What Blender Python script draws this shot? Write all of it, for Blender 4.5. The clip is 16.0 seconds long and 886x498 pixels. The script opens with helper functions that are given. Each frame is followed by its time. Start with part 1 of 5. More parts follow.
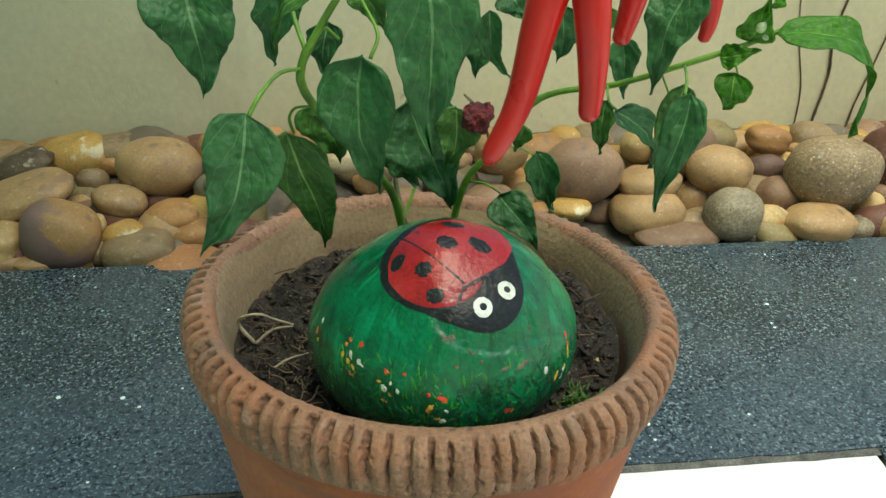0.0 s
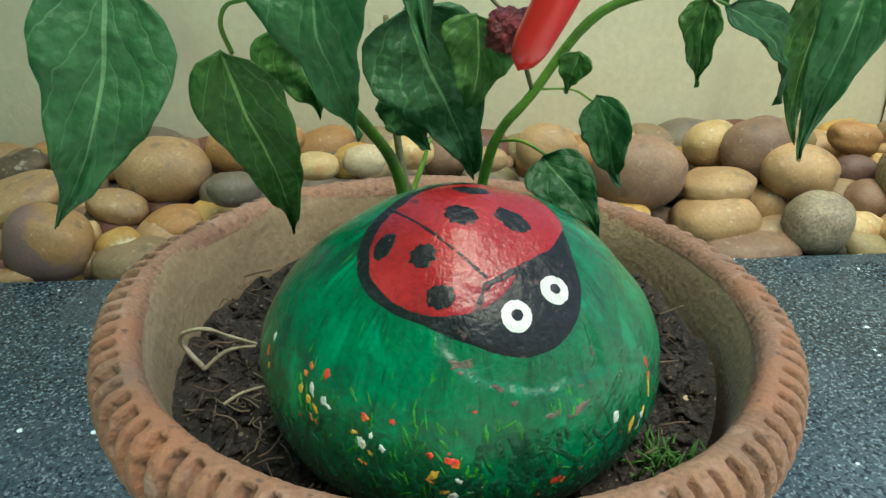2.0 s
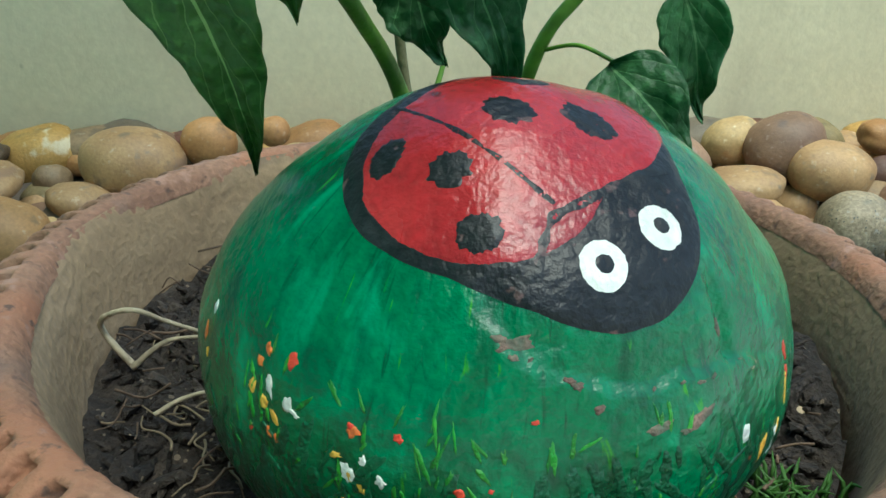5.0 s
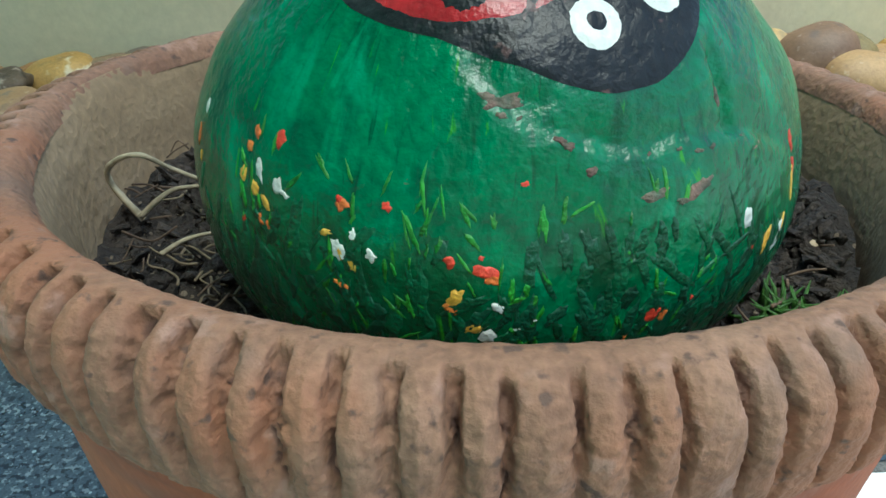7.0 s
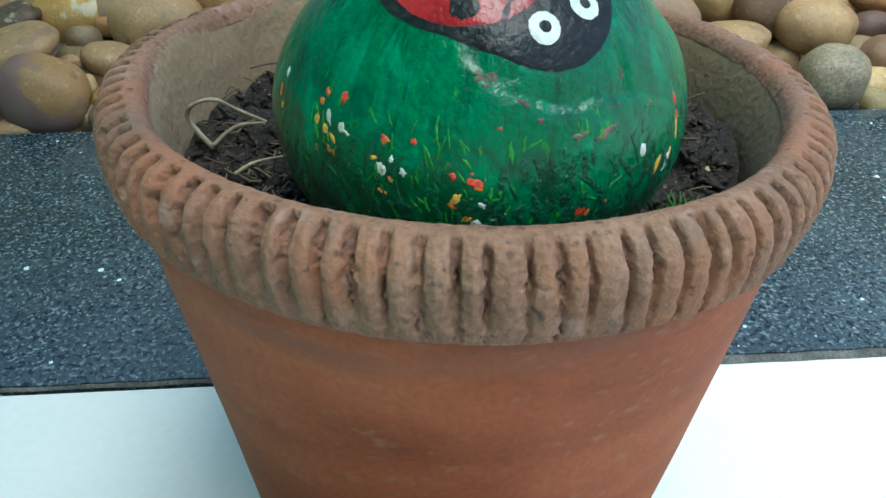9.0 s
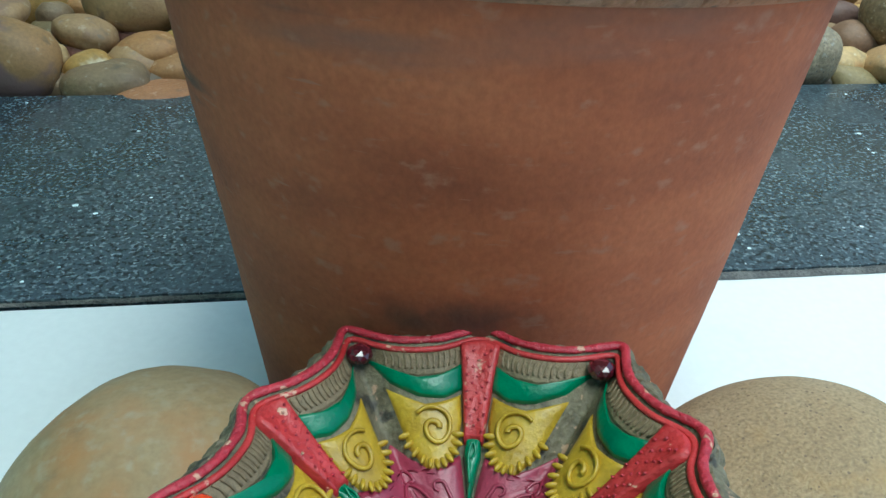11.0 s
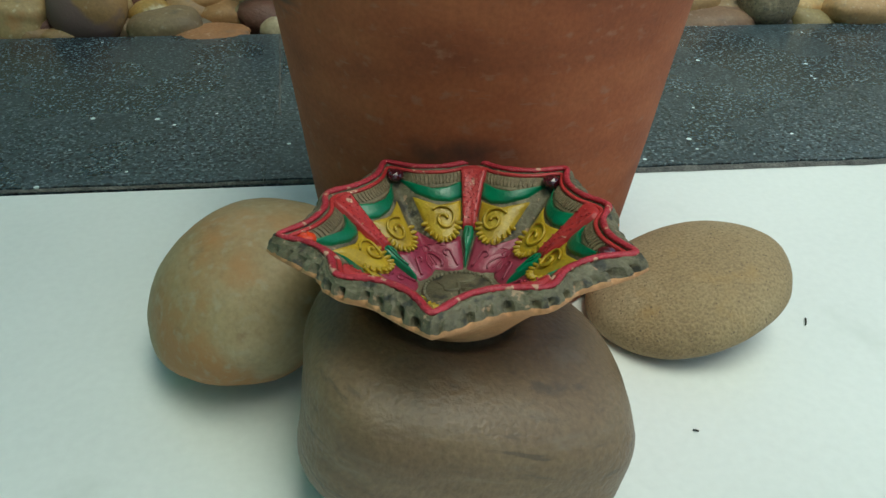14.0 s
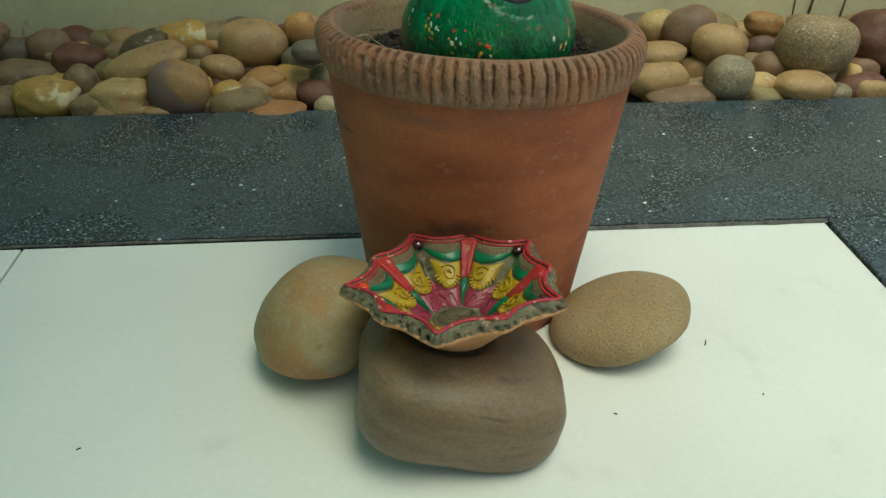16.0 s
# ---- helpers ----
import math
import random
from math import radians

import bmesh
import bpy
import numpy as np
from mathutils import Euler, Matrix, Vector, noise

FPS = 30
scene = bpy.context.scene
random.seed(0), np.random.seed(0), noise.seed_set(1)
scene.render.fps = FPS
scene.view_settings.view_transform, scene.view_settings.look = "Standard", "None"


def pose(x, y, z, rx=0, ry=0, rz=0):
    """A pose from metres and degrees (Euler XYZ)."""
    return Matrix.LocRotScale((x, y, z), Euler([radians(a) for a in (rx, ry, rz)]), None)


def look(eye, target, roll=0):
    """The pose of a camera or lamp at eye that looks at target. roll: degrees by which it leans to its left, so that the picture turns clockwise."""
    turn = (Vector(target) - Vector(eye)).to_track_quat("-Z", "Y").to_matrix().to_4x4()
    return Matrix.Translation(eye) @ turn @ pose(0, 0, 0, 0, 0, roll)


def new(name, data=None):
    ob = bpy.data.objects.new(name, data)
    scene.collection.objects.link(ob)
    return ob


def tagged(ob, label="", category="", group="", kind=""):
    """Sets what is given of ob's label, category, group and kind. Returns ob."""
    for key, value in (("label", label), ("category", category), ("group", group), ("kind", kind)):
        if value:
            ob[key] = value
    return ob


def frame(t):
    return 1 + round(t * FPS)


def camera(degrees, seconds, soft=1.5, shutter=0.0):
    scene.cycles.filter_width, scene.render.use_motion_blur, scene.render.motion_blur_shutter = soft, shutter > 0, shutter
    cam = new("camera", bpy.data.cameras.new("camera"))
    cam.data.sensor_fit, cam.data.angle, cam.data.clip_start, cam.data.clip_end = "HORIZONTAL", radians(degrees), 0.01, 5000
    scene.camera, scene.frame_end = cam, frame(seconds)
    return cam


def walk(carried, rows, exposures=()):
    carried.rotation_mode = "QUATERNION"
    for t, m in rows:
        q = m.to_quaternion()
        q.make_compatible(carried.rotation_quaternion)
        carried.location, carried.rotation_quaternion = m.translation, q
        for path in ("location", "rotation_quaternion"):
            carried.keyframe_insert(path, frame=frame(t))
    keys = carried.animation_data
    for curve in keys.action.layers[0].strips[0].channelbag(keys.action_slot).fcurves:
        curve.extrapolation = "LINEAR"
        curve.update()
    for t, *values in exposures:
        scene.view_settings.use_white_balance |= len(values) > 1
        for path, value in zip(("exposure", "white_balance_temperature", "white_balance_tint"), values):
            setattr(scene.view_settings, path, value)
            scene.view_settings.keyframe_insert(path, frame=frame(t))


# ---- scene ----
cam = camera(57.64, 16.0)
PATH = [
    (0, (0.0279, 0.1528, 0.4664), (0.1384, 1.0003, -0.0528), 1.72),
    (0.5, (0.037, 0.1802, 0.4429), (0.1196, 1.0375, -0.0652), 0.41),
    (1, (0.0417, 0.205, 0.4224), (0.1143, 1.0661, -0.0809), 0.24),
    (1.5, (0.047, 0.2271, 0.4063), (0.1085, 1.0909, -0.0938), 0.04),
    (2, (0.0487, 0.2443, 0.3951), (0.1058, 1.1127, -0.0975), 0.01),
    (2.5, (0.0535, 0.2588, 0.3804), (0.096, 1.1301, -0.1085), -0.59),
    (3, (0.0517, 0.2743, 0.3703), (0.0895, 1.1453, -0.1195), -0.23),
    (3.2, (0.0518, 0.2806, 0.3661), (0.0874, 1.1518, -0.1235), -0.10),
    (5.3, (0.0446, 0.3038, 0.3316), (0.1169, 1.1911, -0.1239), 0.89),
    (5.5, (0.0468, 0.3021, 0.3236), (0.103, 1.1963, -0.1207), 0.39),
    (6, (0.0488, 0.3025, 0.3102), (0.0902, 1.1858, -0.1567), -0.40),
    (6.5, (0.0514, 0.304, 0.3027), (0.0865, 1.1689, -0.198), -0.72),
    (7, (0.0505, 0.2918, 0.3159), (0.0825, 1.1443, -0.2058), -1.08),
    (7.5, (0.0485, 0.2699, 0.3406), (0.0839, 1.1005, -0.2151), -0.65),
    (8, (0.0482, 0.257, 0.3641), (0.0749, 1.0541, -0.2391), -1.22),
    (8.2, (0.049, 0.2497, 0.3763), (0.0736, 1.0319, -0.2462), -1.08),
    (10.3, (0.0179, 0.2062, 0.2857), (0.1375, 1.0524, -0.2336), 2.13),
    (10.5, (0.0153, 0.203, 0.2798), (0.1353, 1.0505, -0.2371), 2.07),
    (11, (0.0118, 0.1916, 0.2612), (0.1263, 1.0407, -0.2546), 1.82),
    (11.5, (0.0122, 0.1795, 0.2434), (0.1195, 1.0228, -0.2833), 1.32),
    (12, (0.0092, 0.1732, 0.2265), (0.1261, 1.0061, -0.3144), 1.52),
    (12.5, (0.0102, 0.1618, 0.2176), (0.1189, 0.9897, -0.3327), 1.28),
    (13, (0.0071, 0.1419, 0.234), (0.1132, 0.9648, -0.3242), 1.37),
    (13.5, (-0.0034, 0.0959, 0.2665), (0.1094, 0.9167, -0.2933), 1.83),
    (14, (-0.0024, 0.0527, 0.2873), (0.0945, 0.8798, -0.2663), 1.12),
    (14.5, (-0.005, 0.0213, 0.3045), (0.0885, 0.8533, -0.2424), 1.19),
    (15, (-0.0057, -0.0141, 0.3427), (0.0761, 0.8122, -0.2145), 0.68),
    (15.5, (-0.0051, -0.0496, 0.374), (0.0672, 0.7856, -0.1711), 0.40),
    (16, (-0.0051, -0.1102, 0.4134), (0.0575, 0.7351, -0.1172), 0.26),
]
walk(cam, [(t, look(eye, target, roll)) for t, eye, target, roll in PATH],
     [(0.0, 0.05, 7000, -10), (2.5, 0.28, 6300, -12), (7.0, 0.22, 5700, -8), (11.0, 0.0, 5300, -12), (12.5, -0.16, 5500, -13), (15.0, -0.74, 6800, -14), (16.0, -0.62, 7100, -16)])


# ---- world, sun, exposure ----
world = bpy.data.worlds.new("sky")
scene.world = world
world.use_nodes = True
wn = world.node_tree.nodes
sky = wn.new("ShaderNodeTexSky")
sky.sky_type, sky.sun_disc = "NISHITA", False
sky.sun_elevation, sky.sun_rotation = radians(75), radians(158)
sky.air_density, sky.dust_density = 1.0, 2.5
world.node_tree.links.new(sky.outputs[0], wn["Background"].inputs[0])
wn["Background"].inputs[1].default_value = 0.24
sun = new("sun", bpy.data.lights.new("sun", "SUN"))
sun.data.energy, sun.data.angle, sun.data.color = 3.0, radians(38), (1.0, 0.95, 0.87)
sun.matrix_world = look((0.20, -0.50, 2.0), (0, 0, 0))


# ---- materials ----
def shade(name, ramp, scale=20.0, rough=0.6, bump=0.3, fine=300.0, detail=6.0, coat=0.0, stretch=(1, 1, 1), spread=0.1, grain=0.25, depth=0.002, distort=0.0, sat=1.0):
    """Surface with a large-scale colour drift, a fine grain and a fine relief, in the object's own metres."""
    m = bpy.data.materials.new(name)
    m.use_nodes = True
    n, l = m.node_tree.nodes, m.node_tree.links
    b = n["Principled BSDF"]
    co = n.new("ShaderNodeTexCoord")
    info = n.new("ShaderNodeObjectInfo")
    mp = n.new("ShaderNodeMapping")
    mp.inputs["Scale"].default_value = stretch
    l.new(co.outputs["Object"], mp.inputs["Vector"])
    big = n.new("ShaderNodeTexNoise")
    big.noise_dimensions = "4D"
    big.inputs["Scale"].default_value, big.inputs["Detail"].default_value, big.inputs["Distortion"].default_value = scale, detail, distort
    l.new(mp.outputs[0], big.inputs["Vector"])
    seed = n.new("ShaderNodeMath")
    seed.operation = "MULTIPLY"
    seed.inputs[1].default_value = 37.0
    l.new(info.outputs["Random"], seed.inputs[0])
    l.new(seed.outputs[0], big.inputs["W"])
    cr = n.new("ShaderNodeValToRGB")
    e = cr.color_ramp.elements
    while len(e) < len(ramp):
        e.new(0.5)
    for k, (pos, col) in enumerate(ramp):
        e[k].position, e[k].color = pos, (*col, 1)
    l.new(big.outputs["Fac"], cr.inputs[0])
    small = n.new("ShaderNodeTexNoise")
    small.inputs["Scale"].default_value, small.inputs["Detail"].default_value = fine, 5.0
    l.new(co.outputs["Object"], small.inputs["Vector"])
    val = n.new("ShaderNodeMapRange")
    val.inputs["From Min"].default_value, val.inputs["From Max"].default_value = 0.25, 0.75
    val.inputs["To Min"].default_value, val.inputs["To Max"].default_value = 1 - grain, 1 + grain
    l.new(small.outputs["Fac"], val.inputs["Value"])
    own = n.new("ShaderNodeMapRange")
    own.inputs["To Min"].default_value, own.inputs["To Max"].default_value = 1 - spread, 1 + spread
    l.new(info.outputs["Random"], own.inputs["Value"])
    mul = n.new("ShaderNodeMath")
    mul.operation = "MULTIPLY"
    l.new(val.outputs[0], mul.inputs[0])
    l.new(own.outputs[0], mul.inputs[1])
    hsv = n.new("ShaderNodeHueSaturation")
    l.new(mul.outputs[0], hsv.inputs["Value"])
    hsv.inputs["Saturation"].default_value = sat
    l.new(cr.outputs[0], hsv.inputs["Color"])
    l.new(hsv.outputs[0], b.inputs["Base Color"])
    rr = n.new("ShaderNodeMapRange")
    rr.inputs["To Min"].default_value, rr.inputs["To Max"].default_value = max(rough - 0.12, 0.02), min(rough + 0.12, 1)
    l.new(big.outputs["Fac"], rr.inputs["Value"])
    l.new(rr.outputs[0], b.inputs["Roughness"])
    b.inputs["Coat Weight"].default_value, b.inputs["Coat Roughness"].default_value = coat, 0.18
    bp = n.new("ShaderNodeBump")
    bp.inputs["Strength"].default_value, bp.inputs["Distance"].default_value = bump, depth
    add = n.new("ShaderNodeMath")
    add.operation = "ADD"
    l.new(small.outputs["Fac"], add.inputs[0])
    l.new(big.outputs["Fac"], add.inputs[1])
    l.new(add.outputs[0], bp.inputs["Height"])
    l.new(bp.outputs[0], b.inputs["Normal"])
    return m


def speckle(m, colour, scale, amount, rough=None):
    """Adds small chips of another colour to a material made by shade()."""
    n, l = m.node_tree.nodes, m.node_tree.links
    b = n["Principled BSDF"]
    base = b.inputs["Base Color"].links[0].from_socket
    co = n["Texture Coordinate"]
    vor = n.new("ShaderNodeTexVoronoi")
    vor.inputs["Scale"].default_value = scale
    l.new(co.outputs["Object"], vor.inputs["Vector"])
    pick = n.new("ShaderNodeSeparateColor")
    l.new(vor.outputs["Color"], pick.inputs[0])
    lim = n.new("ShaderNodeMath")
    lim.operation = "LESS_THAN"
    lim.inputs[1].default_value = amount
    l.new(pick.outputs[0], lim.inputs[0])
    size = n.new("ShaderNodeMapRange")
    size.inputs["To Min"].default_value, size.inputs["To Max"].default_value = 0.08, 0.42
    l.new(pick.outputs[1], size.inputs["Value"])
    near = n.new("ShaderNodeMath")
    near.operation = "LESS_THAN"
    l.new(vor.outputs["Distance"], near.inputs[0])
    l.new(size.outputs[0], near.inputs[1])
    both = n.new("ShaderNodeMath")
    both.operation = "MULTIPLY"
    l.new(lim.outputs[0], both.inputs[0])
    l.new(near.outputs[0], both.inputs[1])
    mix = n.new("ShaderNodeMix")
    mix.data_type = "RGBA"
    l.new(both.outputs[0], mix.inputs[0])
    l.new(base, mix.inputs[6])
    mix.inputs[7].default_value = (*colour, 1)
    l.new(mix.outputs[2], b.inputs["Base Color"])
    return m


def patches(m, colour, scale, low, high, stretch=(1, 1, 1), offset=0.0):
    """Adds larger stains or brush marks of another colour, by a noise threshold."""
    n, l = m.node_tree.nodes, m.node_tree.links
    b = n["Principled BSDF"]
    base = b.inputs["Base Color"].links[0].from_socket
    mp = n.new("ShaderNodeMapping")
    mp.inputs["Scale"].default_value = stretch
    mp.inputs["Location"].default_value = (offset, offset * 0.7, -offset)
    l.new(n["Texture Coordinate"].outputs["Object"], mp.inputs["Vector"])
    t = n.new("ShaderNodeTexNoise")
    t.inputs["Scale"].default_value, t.inputs["Detail"].default_value = scale, 8.0
    l.new(mp.outputs[0], t.inputs["Vector"])
    r = n.new("ShaderNodeMapRange")
    r.interpolation_type = "SMOOTHSTEP"
    r.inputs["From Min"].default_value, r.inputs["From Max"].default_value = low, high
    l.new(t.outputs["Fac"], r.inputs["Value"])
    mix = n.new("ShaderNodeMix")
    mix.data_type = "RGBA"
    l.new(r.outputs[0], mix.inputs[0])
    l.new(base, mix.inputs[6])
    mix.inputs[7].default_value = (*colour, 1)
    l.new(mix.outputs[2], b.inputs["Base Color"])
    return m


plaster = shade("plaster", [(0.3, (0.60, 0.53, 0.34)), (0.55, (0.70, 0.62, 0.41)), (0.75, (0.75, 0.68, 0.47))], 2.5, 0.85, 0.25, 120, grain=0.06, spread=0)
patches(plaster, (0.50, 0.43, 0.28), 6, 0.55, 0.78, (1, 1, 0.5))
patches(plaster, (0.30, 0.27, 0.19), 26, 0.68, 0.76, (1, 1, 0.6), 3.0)
# green of the unseen west wall, picked for the tint it bounces
wall_green = shade("wall_green", [(0.3, (0.15, 0.44, 0.30)), (0.7, (0.20, 0.52, 0.36))], 3, 0.85, 0.3, 100, grain=0.06, spread=0)
granite = shade("granite", [(0.3, (0.026, 0.040, 0.050)), (0.55, (0.042, 0.061, 0.074)), (0.8, (0.064, 0.088, 0.104))], 9, 0.28, 0.05, 700, grain=0.55, spread=0, depth=0.0004)
patches(granite, (0.006, 0.010, 0.013), 260, 0.53, 0.58, (1, 1, 1), 4.0)
patches(granite, (0.150, 0.190, 0.205), 360, 0.56, 0.62)
patches(granite, (0.095, 0.125, 0.145), 5, 0.55, 0.85, (1, 1.4, 1), 1.5)
patches(granite, (0.022, 0.034, 0.044), 12, 0.62, 0.80, (1, 1, 1), 7.0)
speckle(granite, (0.26, 0.34, 0.36), 330, 0.035)
speckle(granite, (0.62, 0.72, 0.72), 190, 0.016)
granite.node_tree.nodes["Principled BSDF"].inputs["Specular IOR Level"].default_value = 0.5
granite_edge = shade("granite_broken_edge", [(0.3, (0.05, 0.05, 0.048)), (0.7, (0.17, 0.165, 0.15))], 60, 0.85, 0.7, 500, grain=0.4, spread=0)
tile_white = shade("tile_white", [(0.3, (0.70, 0.71, 0.68)), (0.6, (0.76, 0.77, 0.74)), (0.8, (0.79, 0.80, 0.77))], 5, 0.38, 0.03, 200, grain=0.03, spread=0.01, depth=0.0005)
patches(tile_white, (0.62, 0.64, 0.60), 12, 0.60, 0.80)
grout = shade("grout", [(0.3, (0.20, 0.19, 0.17)), (0.7, (0.36, 0.35, 0.32))], 50, 0.9, 0.5, 300, spread=0)
earth = shade("earth", [(0.3, (0.06, 0.05, 0.04)), (0.7, (0.16, 0.13, 0.10))], 14, 0.95, 0.8, 90, spread=0)
concrete = shade("concrete", [(0.3, (0.30, 0.29, 0.27)), (0.7, (0.42, 0.41, 0.38))], 3, 0.9, 0.4, 80, spread=0)
clay = shade("terracotta", [(0.28, (0.23, 0.060, 0.024)), (0.5, (0.345, 0.096, 0.038)), (0.72, (0.42, 0.132, 0.056))], 16, 0.82, 0.18, 420, grain=0.14, spread=0, stretch=(1, 1, 2.2), depth=0.0012)
patches(clay, (0.22, 0.10, 0.07), 9, 0.58, 0.72, (0.6, 0.6, 2.6))
patches(clay, (0.36, 0.145, 0.085), 110, 0.58, 0.76, (1, 1, 1.6), 3.0)
patches(clay, (0.13, 0.060, 0.042), 14, 0.62, 0.74, (0.45, 0.45, 3.4), 6.0)
patches(clay, (0.34, 0.135, 0.08), 240, 0.64, 0.76, (0.3, 0.3, 2.0), 8.0)
clay_rim = shade("terracotta_weathered", [(0.28, (0.18, 0.088, 0.053)), (0.5, (0.26, 0.138, 0.084)), (0.75, (0.32, 0.190, 0.125))], 24, 0.86, 0.5, 520, grain=0.28, spread=0, depth=0.0018)
patches(clay_rim, (0.21, 0.130, 0.092), 45, 0.54, 0.74, (1, 1, 1), 1.0)
patches(clay_rim, (0.32, 0.142, 0.077), 26, 0.47, 0.68, (1, 1, 1), 3.0)
patches(clay_rim, (0.33, 0.19, 0.135), 120, 0.58, 0.70, (1, 1, 1), 7.0)
patches(clay_rim, (0.12, 0.070, 0.050), 260, 0.60, 0.72, (1, 1, 1), 5.0)


def recess_shade(m, layer, colour, low, high):
    """Painted shade: mixes in a darker colour where the mesh carries the point layer."""
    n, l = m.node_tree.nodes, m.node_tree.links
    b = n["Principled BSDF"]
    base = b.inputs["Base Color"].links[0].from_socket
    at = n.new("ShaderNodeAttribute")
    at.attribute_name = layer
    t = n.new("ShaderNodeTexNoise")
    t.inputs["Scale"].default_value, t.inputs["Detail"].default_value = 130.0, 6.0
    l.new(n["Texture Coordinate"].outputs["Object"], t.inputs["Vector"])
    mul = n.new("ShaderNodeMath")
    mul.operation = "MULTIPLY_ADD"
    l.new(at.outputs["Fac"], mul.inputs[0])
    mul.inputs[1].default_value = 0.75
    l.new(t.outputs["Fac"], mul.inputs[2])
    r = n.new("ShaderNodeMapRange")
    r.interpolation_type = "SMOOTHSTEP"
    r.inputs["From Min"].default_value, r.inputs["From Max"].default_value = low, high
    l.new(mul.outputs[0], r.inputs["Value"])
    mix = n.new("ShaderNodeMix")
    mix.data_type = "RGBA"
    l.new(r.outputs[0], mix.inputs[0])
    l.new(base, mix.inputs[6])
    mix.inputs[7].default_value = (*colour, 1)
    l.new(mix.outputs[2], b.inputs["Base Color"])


def dark_smear(m, at, size, colour):
    """A dark smeared patch with a broken outline, mixed into the clay colour."""
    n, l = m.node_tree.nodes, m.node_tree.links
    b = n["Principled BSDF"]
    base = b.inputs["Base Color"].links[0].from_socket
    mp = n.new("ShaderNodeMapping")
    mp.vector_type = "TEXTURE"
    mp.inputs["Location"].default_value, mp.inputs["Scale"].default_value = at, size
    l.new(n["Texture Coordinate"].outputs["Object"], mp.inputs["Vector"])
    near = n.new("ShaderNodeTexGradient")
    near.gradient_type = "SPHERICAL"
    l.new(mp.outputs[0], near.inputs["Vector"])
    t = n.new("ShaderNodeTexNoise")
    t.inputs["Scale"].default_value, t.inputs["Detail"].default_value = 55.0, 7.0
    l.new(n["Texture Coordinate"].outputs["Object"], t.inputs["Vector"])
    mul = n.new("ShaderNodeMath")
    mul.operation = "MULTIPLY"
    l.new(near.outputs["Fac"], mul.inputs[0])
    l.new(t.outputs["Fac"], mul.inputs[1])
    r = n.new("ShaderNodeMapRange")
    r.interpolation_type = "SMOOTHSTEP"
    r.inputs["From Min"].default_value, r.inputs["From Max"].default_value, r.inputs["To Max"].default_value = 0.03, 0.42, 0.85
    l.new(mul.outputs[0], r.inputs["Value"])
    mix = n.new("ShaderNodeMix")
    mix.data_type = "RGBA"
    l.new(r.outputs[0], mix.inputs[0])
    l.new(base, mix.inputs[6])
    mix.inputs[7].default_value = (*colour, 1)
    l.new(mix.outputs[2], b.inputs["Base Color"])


dark_smear(clay, (-0.024, -0.105, 0.115), (0.042, 0.03, 0.014), (0.055, 0.030, 0.022))
# shade of the thumb grooves put into the clay colour, by depth
recess_shade(clay_rim, "groove", (0.125, 0.064, 0.044), 0.86, 1.25)
clay_inside = shade("terracotta_inside", [(0.28, (0.18, 0.115, 0.062)), (0.5, (0.29, 0.200, 0.112)), (0.75, (0.37, 0.268, 0.165))], 14, 0.9, 0.4, 350, grain=0.2, spread=0, stretch=(1, 1, 3))
patches(clay_inside, (0.10, 0.075, 0.055), 18, 0.56, 0.72, (1, 1, 2))
soil_mat = shade("potting_soil", [(0.3, (0.011, 0.008, 0.006)), (0.55, (0.030, 0.022, 0.016)), (0.75, (0.070, 0.054, 0.040))], 70, 0.95, 1.0, 500, grain=0.6, spread=0.4, depth=0.003)
speckle(soil_mat, (0.17, 0.13, 0.09), 520, 0.14)
root_mat = shade("dry_root", [(0.3, (0.30, 0.24, 0.15)), (0.7, (0.50, 0.42, 0.28))], 60, 0.85, 0.4, 400)
straw_mat = shade("old_straw", [(0.3, (0.13, 0.095, 0.055)), (0.7, (0.25, 0.19, 0.115))], 60, 0.9, 0.4, 400)
twig_mat = shade("dry_twig", [(0.3, (0.06, 0.038, 0.024)), (0.7, (0.16, 0.105, 0.065))], 60, 0.9, 0.5, 400)
stone_green = shade("green_paint", [(0.28, (0.004, 0.060, 0.019)), (0.44, (0.004, 0.112, 0.036)), (0.58, (0.005, 0.165, 0.058)), (0.78, (0.010, 0.235, 0.092))], 20, 0.25, 0.5, 520, grain=0.24, spread=0, coat=0.2, stretch=(1.8, 1.8, 0.8), depth=0.0012, distort=0.9)


